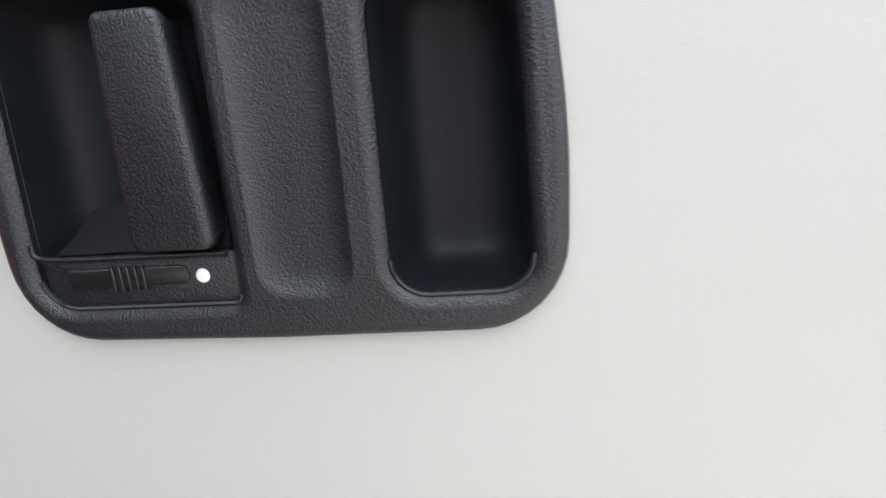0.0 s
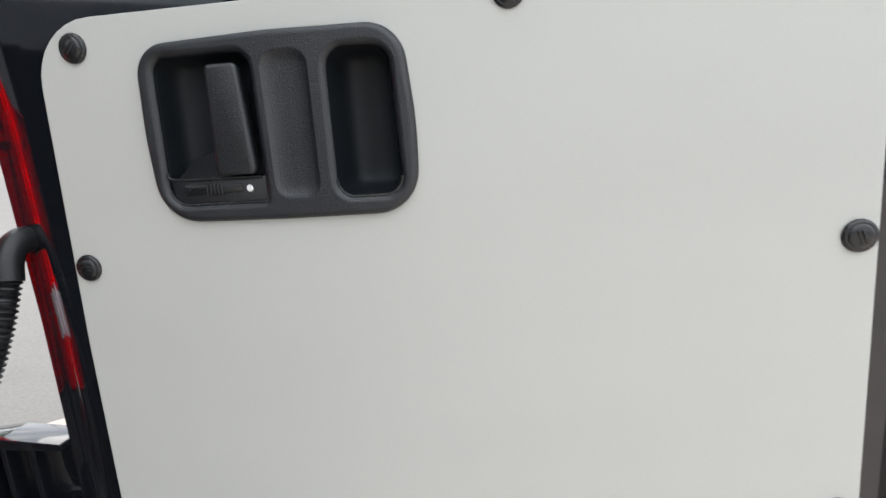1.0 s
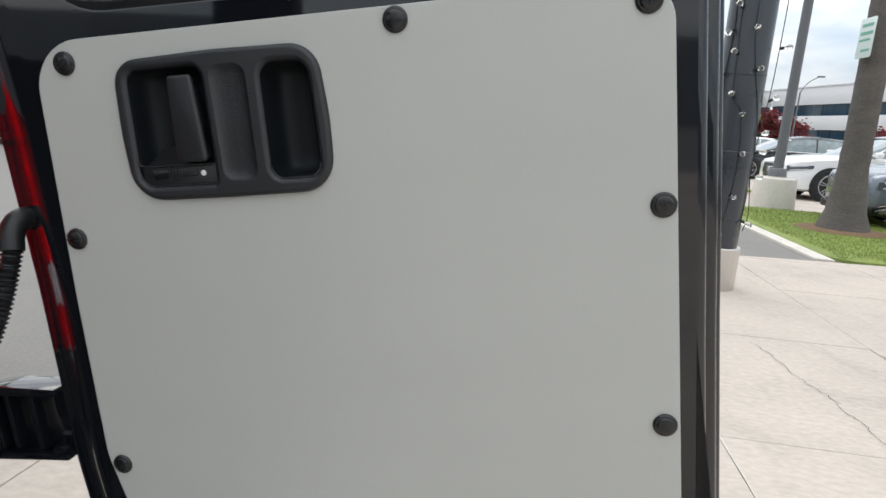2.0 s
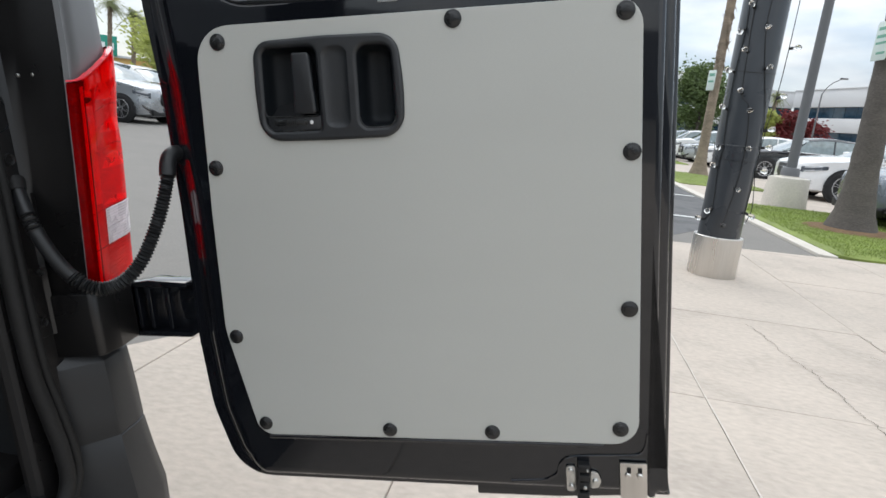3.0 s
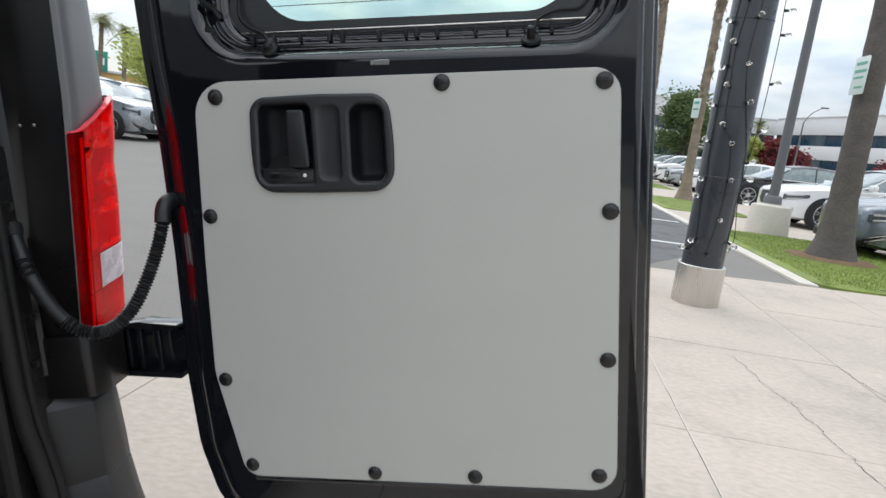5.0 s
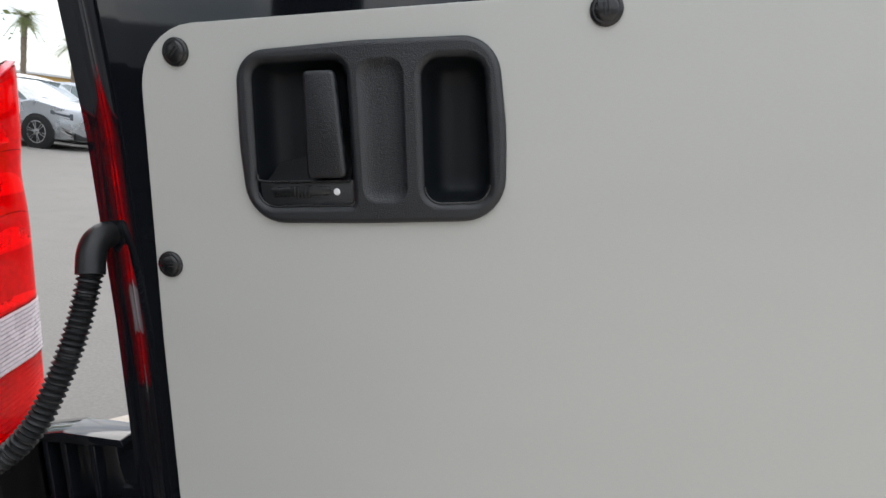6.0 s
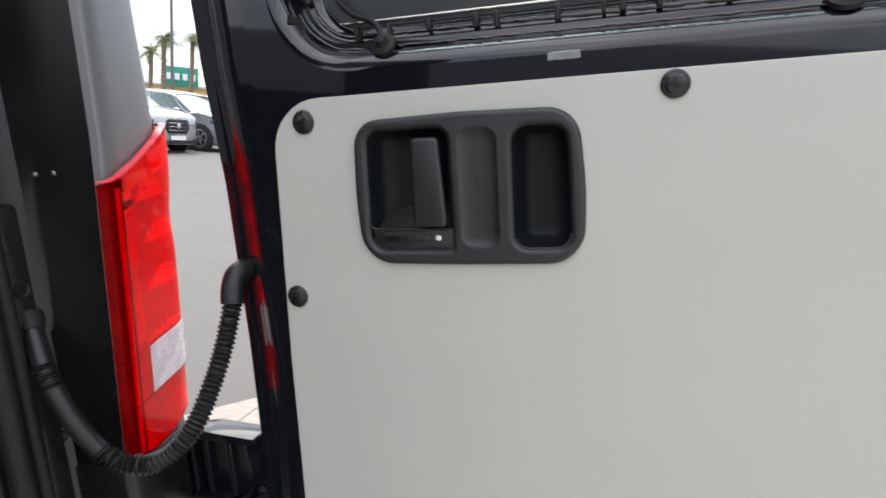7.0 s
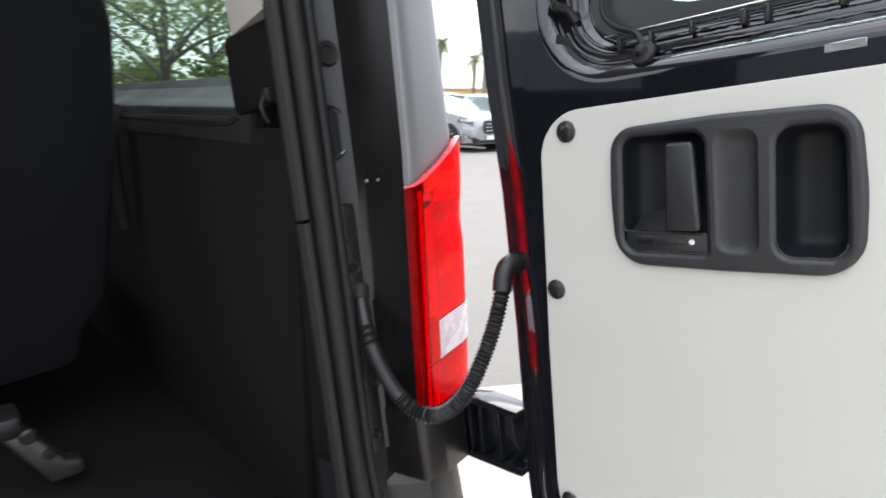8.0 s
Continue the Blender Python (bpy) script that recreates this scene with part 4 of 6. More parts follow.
# ---- the open rear door ----
def build_door():
    outline = fillet(V2((-0.152, 0.72), (0.628, 0.72), (0.636, 0.11), (0.640, -0.30), (0.648, -0.703), (-0.075, -0.724), (-0.112, -0.59), (-0.120, -0.46), (-0.117, -0.24), (-0.120, -0.06), (-0.130, 0.06)),
                     [0.1, 0.05, 0.5, 0.5, 0.006, 0.075, 0.2, 0.2, 0.3, 0.3, 0.3], 7)
    hole = fillet(V2((-0.043, 0.62), (0.586, 0.62), (0.600, 0.034), (-0.029, 0.046)), [0.078, 0.068, 0.083, 0.083], 9)
    bm = bmesh.new()
    # profiles from the rim inwards: the free edge, the hinge side and the foot
    steps = [(0.0, 0.074), (0.0, 0.0575), (0.0008, 0.0535), (0.0026, 0.0518), (0.0074, 0.0505), (0.0086, 0.0488), (0.0089, 0.0365), (0.0101, 0.0335), (0.0128, 0.0314), (0.0232, 0.0300), (0.0245, 0.0282), (0.0249, 0.0135), (0.0259, 0.0102), (0.0280, 0.0078), (0.0345, 0.0065)]
    slope = [(0.0, 0.074), (0.0, 0.030), (0.0005, 0.0255), (0.002, 0.0232), (0.008, 0.0224), (0.016, 0.0220), (0.024, 0.0214), (0.0262, 0.0203), (0.0285, 0.0186), (0.0315, 0.0162), (0.035, 0.0132), (0.040, 0.0100), (0.046, 0.0080), (0.055, 0.0069), (0.072, 0.0065)]
    foot = [(0.0, 0.074), (0.0, 0.030), (0.0005, 0.0255), (0.002, 0.0232), (0.008, 0.0224), (0.0145, 0.0218), (0.0158, 0.0205), (0.0164, 0.0150), (0.0172, 0.0112), (0.0186, 0.0088), (0.0205, 0.0076), (0.024, 0.0070), (0.030, 0.0067), (0.040, 0.0066), (0.058, 0.0065)]
    turn = [(q - p).normalized() for p, q in zip(outline, inset(outline, 1.0))]
    hinge_side = [max(0.0, min(1.0, (n.x - 0.05) / 0.65)) for n in turn]
    foot_side = [max(0.0, min(1.0, (n.y - 0.05) / 0.65)) * (1 - h) for n, h in zip(turn, hinge_side)]
    rows = []
    for (d0, y0), (d1, y1), (d2, y2) in zip(steps, slope, foot):
        shape = inset(outline, [d0 * (1 - h - f) + d1 * h + d2 * f for h, f in zip(hinge_side, foot_side)])
        rows.append([(p.x, y0 * (1 - h - f) + y1 * h + y2 * f, p.y) for p, h, f in zip(shape, hinge_side, foot_side)])
    rings = loft(bm, rows)
    lip = [(0.018 * math.sin(a * math.pi / 14), 0.0065 + 0.018 * (1 - math.cos(a * math.pi / 14))) for a in range(7)]
    lip += [(0.0188, 0.0248), (0.0250, 0.0256), (0.0275, 0.0264), (0.0292, 0.0290), (0.0303, 0.0325), (0.0325, 0.0338), (0.0365, 0.0342), (0.0385, 0.0362), (0.044, 0.0395), (0.048, 0.048), (0.048, 0.074)]
    upright = [max(0.0, min(1.0, (p.y - 0.09) / 0.09)) if p.x < 0.1 else 0.0 for p in hole]
    hol = loft(bm, [xz(inset(hole, [d * (1 - 0.55 * u * (d < 0.026)) for u in upright]), y) for d, y in lip])
    opening = fillet(V2((0.061, -0.0085), (0.2610, -0.0095), (0.2620, -0.1350), (0.0600, -0.1350)), 0.018, 6)
    well = loft(bm, [xz(opening, 0.0065), xz(opening, 0.045)], True, False, True)
    fill(bm, [rings[-1], hol[0], well[0]])
    fill(bm, [rings[0], hol[-1]])
    door = crisp(part("rear_door", bm, PAINT, van, "glossy black rear van door standing open", DOOR))

    # trim panel with its plugs
    bm = bmesh.new()
    out = fillet(V2((-0.034, 0.0225), (0.583, 0.017), (0.5945, -0.6045), (-0.014, -0.6255), (-0.052, -0.44), (-0.047, -0.25)), [0.052, 0.036, 0.038, 0.03, 0.12, 0.3], 8)
    face = loft(bm, [xz(out, 0.0065), xz(out, 0.0012), xz(inset(out, 0.0004), 0.0003), xz(inset(out, 0.0012), 0.0)])
    cut = loft(bm, [xz(opening, 0.0), xz(opening, 0.0065)])
    fill(bm, [face[-1], cut[0]])
    fill(bm, [face[0], cut[-1]])
    crisp(part("trim_panel", bm, PANEL, door, "grey-white laminate inner trim panel", DOOR))
    rnd = random.Random(3)
    for x, z in ((0, 0), (0.343, 0.0065), (0.562, 0), (0.574, -0.175), (0.576, -0.393), (0.568, -0.580), (0.378, -0.597), (0.2135, -0.603), (-0.0015, -0.604), (-0.034, -0.451), (-0.029, -0.179)):
        bm = bmesh.new()
        m = pose(x, 0, z, 90, 0, 0) @ pose(0, 0, 0, 0, 0, rnd.uniform(0, 180))
        lathe(bm, [(0.0118, 0.0), (0.0118, 0.0012), (0.0112, 0.0024), (0.0098, 0.0031), (0.0088, 0.0030), (0.0082, 0.0036), (0.0065, 0.0044), (0.0001, 0.0046)], 24, m)
        for s in (-1, 1):
            box(bm, (-0.0052, s * 0.0014 - 0.0006, 0.004), (0.0052, s * 0.0014 + 0.0006, 0.0055), 0.0002, 1, m)
        part("screw_plug", bm, PLUG, door, "round black plastic screw plug", DOOR)

    # inner handle surround, with two pockets and a shallow finger groove
    plate = fillet(V2((0.0545, -0.0035), (0.16, -0.0015), (0.2655, -0.0045), (0.2712, -0.075), (0.2688, -0.1430), (0.16, -0.1440), (0.0535, -0.1425), (0.0508, -0.075)), [0.026, 0.3, 0.030, 0.3, 0.034, 0.3, 0.034, 0.3], 8)
    rec1 = fillet(V2((0.0665, -0.0135), (0.1480, -0.0145), (0.1480, -0.1295), (0.0625, -0.1295)), [0.012, 0.013, 0.004, 0.016], 6)
    rec2 = fillet(V2((0.2065, -0.0175), (0.2560, -0.0190), (0.2585, -0.1290), (0.2055, -0.1295)), [0.015, 0.016, 0.014, 0.014], 7)
    groove = fillet(V2((0.1560, -0.0155), (0.1945, -0.0155), (0.1935, -0.1280), (0.1560, -0.1280)), [0.013, 0.013, 0.012, 0.012], 6)
    bm = bmesh.new()
    edge = loft(bm, [xz(inset(plate, d), y) for d, y in ((0.0, 0.0), (0.0002, -0.0028), (0.001, -0.0045), (0.0025, -0.0055), (0.0045, -0.006))])
    loops = [edge[-1]]
    for out in (rec1, rec2):
        lv = loft(bm, [xz(inset(out, d), y) for d, y in ((-0.0046, -0.006), (-0.0034, -0.00585), (-0.0012, -0.0046), (0.0004, -0.0030), (0.0014, -0.0005))])
        loops.append(lv[0])
    lv = loft(bm, [xz(shrink(groove, fx, fz), y) for fx, fz, y in ((1, 1, -0.006), (0.96, 0.975, -0.0057), (0.90, 0.945, -0.0048), (0.74, 0.90, -0.0035), (0.48, 0.84, -0.0027), (0.2, 0.78, -0.0025))], True, False, True)
    loops.append(lv[0])
    fill(bm, loops)
    crisp(part("handle_surround", bm, PLASTIC, door, "textured black plastic inner handle surround", DOOR))
    for out, rings in ((rec1, ((0.975, 0.98, -0.003), (0.95, 0.965, 0.006), (0.91, 0.94, 0.014), (0.84, 0.90, 0.020), (0.70, 0.84, 0.0235), (0.45, 0.7, 0.0245))),
                       (rec2, ((0.955, 0.98, -0.003), (0.925, 0.965, 0.006), (0.87, 0.94, 0.015), (0.78, 0.90, 0.022), (0.64, 0.85, 0.0265), (0.45, 0.78, 0.0285), (0.2, 0.6, 0.029)))):
        bm = bmesh.new()
        loft(bm, [xz(shrink(out, fx, fz), y) for fx, fz, y in rings], True, False, True)
        part("handle_pocket", bm, POCKET, door, "smooth dark recessed pocket", DOOR)
    for out, name in ((rec1, "lever pocket"), (rec2, "pull pocket")):
        foot = sorted([p for p in inset(out, 0.0006) if p.y < -0.1135], key=lambda p: math.atan2(p.x - (rec1 if out is rec1 else rec2)[0].x - 0.03, -0.05 - p.y))
        bm = bmesh.new()
        tube(bm, [(p.x, -0.0030, p.y) for p in foot], 0.0012, 8)
        part("pocket_rim", bm, PLUG, door, "smooth rounded lower rim of the " + name, DOOR)
    # pocket behind the lever: a deep scooped back and a shelf with the lock slide
    bm = bmesh.new()
    prism(bm, fillet(V2((0.066, -0.1085), (0.1478, -0.1085), (0.1478, -0.1285), (0.067, -0.1285)), [0.002, 0.001, 0.001, 0.013], 4), -0.0025, 0.012, "y", 0.0006)
    part("lock_shelf", bm, PLASTIC, door, "", DOOR)
    bm = bmesh.new()
    tube(bm, spline([(0.0655, -0.0050, -0.1020), (0.0672, -0.0052, -0.1068), (0.080, -0.0052, -0.1082), (0.110, -0.0050, -0.1086), (0.1452, -0.0046, -0.1090)], 6), 0.0012, 10)
    part("shelf_lip", bm, PLUG, door, "", DOOR)
    bm = bmesh.new()
    loft(bm, [[(0.072, 0.0215, -0.094), (0.11, 0.0215, -0.086), (0.144, 0.0215, -0.074)], [(0.071, 0.012, -0.102), (0.11, 0.012, -0.0985), (0.144, 0.012, -0.094)], [(0.070, 0.001, -0.1078), (0.11, 0.001, -0.1078), (0.144, 0.001, -0.1078)]], closed=False)
    part("pocket_ramp", bm, SMOOTH, door, "", DOOR)
    bm = bmesh.new()
    prism(bm, fillet(V2((0.074, -0.1130), (0.127, -0.1130), (0.1285, -0.1205), (0.077, -0.1215)), 0.003, 4), -0.0035, 0.0, "y", 0.0008)
    for k in range(5):
        x = 0.0955 + k * 0.0032
        box(bm, (x, -0.0046, -0.1222), (x + 0.0016, -0.003, -0.1124), 0.0004, 1)
    part("lock_slide", bm, PLUG, door, "small ribbed black lock slide", DOOR)
    bm = bmesh.new()
    lathe(bm, [(0.0030, 0.0), (0.0030, 0.0012), (0.0022, 0.002), (0.0001, 0.0022)], 14, pose(0.1328, -0.0012, -0.1178, 90, 0, 0))
    part("lock_mark", bm, WHITE, door, "round white lock mark", DOOR)
    # the lever
    bm = bmesh.new()
    lev = fillet(V2((0.1140, -0.0225), (0.1400, -0.0230), (0.1445, -0.1064), (0.1112, -0.1060)), [0.004, 0.005, 0.005, 0.005], 5)
    loft(bm, [xz(inset(lev, d), y) for d, y in ((0.004, 0.008), (0.002, -0.001), (0.0, -0.007), (0.0003, -0.0095), (0.0012, -0.0108), (0.003, -0.0114))], True, True, True)
    part("handle_lever", bm, PLASTIC, door, "textured black plastic door lever", DOOR)

    # window
    gl = inset(hole, 0.044)
    clear = fillet(V2((0.055, 0.53), (0.50, 0.53), (0.525, 0.100), (0.062, 0.108)), [0.06, 0.06, 0.06, 0.075], 8)
    bm = bmesh.new()
    o0, i0 = ring(bm, xz(gl, 0.0435)), ring(bm, xz(clear, 0.0435))
    fill(bm, [o0, i0])
    ex = bmesh.ops.extrude_face_region(bm, geom=bm.faces[:])
    for v in [g for g in ex["geom"] if isinstance(g, bmesh.types.BMVert)]:
        v.co.y += 0.0015
    part("window_border", bm, FRIT, door, "black ceramic border of the window", DOOR, smooth=False)
    bm = bmesh.new()
    prism(bm, gl, 0.0452, 0.0492, "y")
    pane = part("window_pane", bm, WINDOW, door, "green-tinted rear window glass", DOOR, smooth=False)
    pane.visible_shadow = False
    for k in range(12):
        z = 0.128 + k * 0.034
        bm = bmesh.new()
        tube(bm, [(0.05, 0.0448, z + 0.003), (0.28, 0.0448, z), (0.515, 0.0448, z - 0.004)], 0.0006, 5)
        part("heating_wire", bm, SMOOTH, door, "", DOOR)
    # fittings in the channel under the window
    r2 = random.Random(12)
    for x in (0.05, 0.085, 0.125, 0.17, 0.19, 0.245, 0.285, 0.30, 0.33, 0.385, 0.43, 0.455, 0.49):
        h = r2.uniform(0.004, 0.010)
        z = 0.082 - 0.008 * (x / 0.55)
        bm = bmesh.new()
        box(bm, (x, 0.028, z - h), (x + r2.uniform(0.002, 0.006), 0.037, z + 0.008), 0.0012, 1)
        part("channel_clip", bm, SMOOTH, door, "", DOOR)
    # brushed seam sealer along the ledges
    r4 = random.Random(31)
    for d, y, r in ((0.0215, 0.0250, 0.0016), (0.0345, 0.0340, 0.0020)):
        run = [p for p in inset(hole, d) if p.y < 0.16]
        run.sort(key=lambda p: p.x)
        run = [p for p in run if p.y < 0.11]
        pts = []
        for a, b in zip(run, run[1:]):
            n = max(1, int((b - a).length / 0.006))
            pts += [a.lerp(b, k / n) for k in range(n)]
        bm = bmesh.new()
        tube(bm, [(p.x, y + r4.uniform(-0.0004, 0.0004), p.y + r4.uniform(-0.0005, 0.0005)) for p in pts], [r * r4.uniform(0.55, 1.15) for p in pts], 8)
        part("seam_sealer", bm, PAINT, door, "", DOOR)
    bm = bmesh.new()
    tube(bm, [(0.0, 0.0400, 0.0945), (0.2, 0.0400, 0.0915), (0.4, 0.0400, 0.0885), (0.545, 0.0400, 0.0865)], 0.0012, 8)
    part("glass_bead", bm, STEEL, door, "thin bright bead along the window's lower edge", DOOR)
    bm = bmesh.new()
    tube(bm, spline([(0.035, 0.040, 0.16), (0.033, 0.034, 0.12), (0.05, 0.028, 0.10), (0.075, 0.022, 0.088), (0.085, 0.016, 0.072), (0.088, 0.014, 0.066)], 8), 0.0030, 8)
    lathe(bm, [(0.0125, -0.002), (0.012, 0.0022), (0.007, 0.004), (0.0045, 0.010), (0.0001, 0.011)], 16, pose(0.086, 0.014, 0.066, 60, 0, 0))
    part("heater_lead", bm, RUBBER, door, "black cable of the heated window", DOOR)
    bm = bmesh.new()
    tube(bm, spline([(0.465, 0.020, 0.062), (0.468, 0.026, 0.072), (0.475, 0.034, 0.088), (0.50, 0.036, 0.098), (0.53, 0.038, 0.10), (0.548, 0.038, 0.12)], 8), 0.0021, 8)
    lathe(bm, [(0.0135, -0.002), (0.0128, 0.0018), (0.006, 0.003), (0.0045, 0.018), (0.0001, 0.019)], 16, pose(0.465, 0.018, 0.060, 40, 0, 0))
    part("heater_lead", bm, RUBBER, door, "", DOOR)
    for z in (0.10, 0.135, 0.17):
        bm = bmesh.new()
        tube(bm, spline([(-0.012, 0.012, z), (-0.004, 0.026, z - 0.006), (0.004, 0.03, z - 0.02)], 5), 0.005, 8)
        part("cable_clip", bm, RUBBER, door, "", DOOR)
    bm = bmesh.new()
    box(bm, (0.240, 0.0048, 0.035), (0.268, 0.0068, 0.042), 0.0006, 1)
    part("rating_plate", bm, PLATE, door, "", DOOR)

    # bright pressed edge under the trim panel
    bm = bmesh.new()
    tube(bm, [(0.0, 0.007, -0.6312), (0.15, 0.007, -0.6262), (0.35, 0.007, -0.6192), (0.545, 0.007, -0.6122)], 0.0046, 12)
    part("pressed_edge", bm, PAINT, door, "", DOOR)
    bm = bmesh.new()
    tube(bm, spline([(0.405, 0.0062, -0.684), (0.44, 0.0062, -0.680), (0.461, 0.0062, -0.676), (0.476, 0.0062, -0.664), (0.480, 0.0062, -0.649), (0.489, 0.0062, -0.637), (0.509, 0.0062, -0.632), (0.555, 0.0062, -0.628), (0.592, 0.0062, -0.624), (0.604, 0.0062, -0.612), (0.607, 0.0062, -0.590)], 6), 0.0021, 8)
    part("pressed_bead", bm, PAINT, door, "", DOOR)
    # lower flap with the latch and the steel striker plate
    bm = bmesh.new()
    prism(bm, fillet(V2((0.344, -0.722), (0.63, -0.706), (0.63, -0.722), (0.48, -0.738), (0.344, -0.744)), 0.003, 2), 0.05, 0.054, "y", 0.001)
    part("lower_flap", bm, PAINT, door, "", DOOR)
    bm = bmesh.new()
    prism(bm, fillet(V2((0.489, -0.649), (0.503, -0.647), (0.505, -0.690), (0.491, -0.693)), 0.005, 4), 0.001, 0.005, "y", 0.0008)
    prism(bm, fillet(V2((0.525, -0.653), (0.537, -0.657), (0.542, -0.671), (0.538, -0.682), (0.525, -0.686)), 0.005, 4), 0.001, 0.005, "y", 0.0008)
    for x, z in ((0.496, -0.655), (0.498, -0.682), (0.533, -0.670)):
        lathe(bm, [(0.0046, 0), (0.0046, 0.003), (0.0032, 0.0045), (0.0001, 0.0045)], 10, pose(x, 0.0012, z, 90, 0, 0))
    latch = part("latch", bm, ZINC, door, "zinc-plated door latch with dark bolt", DOOR)
    bm = bmesh.new()
    for k, (z0, z1, y) in enumerate(((-0.655, -0.641, -0.005), (-0.668, -0.657, -0.0075), (-0.684, -0.670, -0.006), (-0.704, -0.686, -0.010))):
        box(bm, (0.5065, y, z0), (0.5245, 0.010, z1), 0.0018)
    tube(bm, [(0.508, -0.0085, -0.700), (0.508, -0.0085, -0.645)], 0.0016, 8)
    part("latch_bolt", bm, SMOOTH, latch, "black latch bolt", DOOR)
    for x, z, r in ((0.5175, -0.6775, 0.0030), (0.5205, -0.648, 0.0020)):
        bm = bmesh.new()
        lathe(bm, [(r, 0), (r, 0.003), (r * 0.6, 0.004), (0.0001, 0.004)], 12, pose(x, -0.0062, z, 90, 0, 0))
        part("pin", bm, ZINC, latch, "", DOOR)
    bm = bmesh.new()
    out = fillet(V2((0.568, -0.636), (0.607, -0.635), (0.609, -0.695), (0.571, -0.697)), 0.002, 2)
    prism(bm, out, -0.001, 0.003, "y", 0.0006)
    for x in (0.580, 0.597):
        lathe(bm, [(0.0048, 0), (0.0048, 0.003), (0.0033, 0.0045), (0.0001, 0.0045)], 10, pose(x, -0.0008, -0.655, 90, 0, 0))
    part("striker_plate", bm, STEEL, door, "bare steel striker plate", DOOR)
    for x in (0.578, 0.594):
        bm = bmesh.new()
        box(bm, (x, -0.0035, -0.6515), (x + 0.006, -0.0012, -0.642), 0.0006, 1)
        part("slot", bm, RUBBER, door, "", DOOR)
    return door


build_door()

# ---- forecourt things ----
def build_column():
    """The round painted column with its steel sleeve, and the string of bulbs wound on it."""
    cx, cy, r = 1.870, 4.087, 0.157
    col = thing("column", (cx, cy, 0), "charcoal round column on a stainless steel sleeve", "column")
    bm = bmesh.new()
    lathe(bm, [(r, 0.05), (r, 6.5)], 40)
    part("shaft", bm, COLUMN, col, "charcoal painted shaft")
    bm = bmesh.new()
    lathe(bm, [(r + 0.024, 0.0), (r + 0.026, 0.01), (r + 0.026, 0.315), (r + 0.022, 0.32), (r + 0.002, 0.32)], 40)
    part("sleeve", bm, STEEL, col, "brushed stainless steel sleeve")
    # two seams of the painted casing
    for z in (1.02, 2.55):
        bm = bmesh.new()
        lathe(bm, [(r + 0.0005, z), (r + 0.0022, z + 0.003), (r + 0.0005, z + 0.006)], 40)
        part("seam", bm, COLUMN, col)

    lights = thing("string_lights", (cx, cy, 0), "strings of clear bulbs on black cable round the column", "string lights")
    rnd = random.Random(8)

    def bulb(a, z, tilt):
        m = pose(math.cos(a) * (r + 0.008), math.sin(a) * (r + 0.008), z, 0, 0, math.degrees(a)) @ pose(0, 0, 0, 0, 90 + tilt, 0)
        bmm = bmesh.new()
        lathe(bmm, [(0.0001, 0.0), (0.010, 0.0), (0.011, 0.02), (0.009, 0.03)], 10, m)
        part("socket", bmm, CABLE, lights)
        bmm = bmesh.new()
        lathe(bmm, [(0.009, 0.03), (0.016, 0.042), (0.021, 0.056), (0.019, 0.070), (0.010, 0.080), (0.0001, 0.083)], 12, m)
        part("bulb", bmm, BULB, lights, "clear round bulb")

    runs = (((-2.72, 0.44), (-2.38, 0.54), (-2.51, 0.85), (-2.45, 1.01), (-2.60, 1.28), (-2.63, 1.55), (-2.5, 1.85), (-2.6, 2.15), (-2.45, 2.5), (-2.6, 2.9)),
            ((-1.77, 0.43), (-1.53, 0.71), (-1.46, 1.0), (-1.68, 1.30), (-2.08, 1.40), (-2.20, 1.69), (-2.27, 1.99), (-2.1, 2.3), (-2.2, 2.7)),
            ((-0.70, 0.53), (-0.31, 0.85), (-0.6, 1.15), (-1.35, 1.58), (-1.65, 1.88), (-1.58, 2.18), (-1.45, 2.5), (-1.6, 2.9)))
    for places in runs:
        pts = []
        for a, z in places:
            bulb(a, z, rnd.uniform(-20, 25))
            pts.append((math.cos(a) * (r + 0.004), math.sin(a) * (r + 0.004), z))
        bm = bmesh.new()
        dense = []
        for p in spline(pts, 8):
            h = math.hypot(p.x, p.y)
            dense.append(Vector((p.x * (r + 0.004) / h, p.y * (r + 0.004) / h, p.z)))
        tube(bm, dense, 0.0026, 6)
        part("cable", bm, CABLE, lights)
    # ties round the column
    for z in (0.93, 1.57, 2.2):
        bm = bmesh.new()
        tube(bm, [(math.cos(a) * (r + 0.003), math.sin(a) * (r + 0.003), z + 0.02 * math.sin(a)) for a in [-math.pi + 2 * math.pi * k / 32 for k in range(33)]], 0.0018, 5)
        part("cable_tie", bm, CABLE, lights)
    # a loose run that hangs off to the side
    run = spline([(0.16, -0.04, 3.3), (0.19, -0.05, 2.7), (0.195, -0.05, 2.27), (0.204, -0.05, 2.1), (0.200, -0.05, 1.7), (0.19, -0.05, 1.42), (0.165, -0.05, 1.17), (0.150, -0.06, 0.87), (0.185, -0.05, 0.58), (0.16, -0.06, 0.45)], 8)
    bm = bmesh.new()
    tube(bm, run, 0.003, 6)
    part("cable", bm, CABLE, lights)
    for i in (4, 16, 24, 31, 41, 52):
        p = run[i]
        m = Matrix.Translation(p) @ pose(0, 0, 0, 0, 80 + rnd.uniform(-20, 20), rnd.uniform(-40, 10))
        bm = bmesh.new()
        lathe(bm, [(0.0001, 0.0), (0.010, 0.0), (0.011, 0.02), (0.009, 0.03)], 10, m)
        part("socket", bm, CABLE, lights)
        bm = bmesh.new()
        lathe(bm, [(0.009, 0.03), (0.016, 0.042), (0.021, 0.056), (0.019, 0.070), (0.010, 0.080), (0.0001, 0.083)], 12, m)
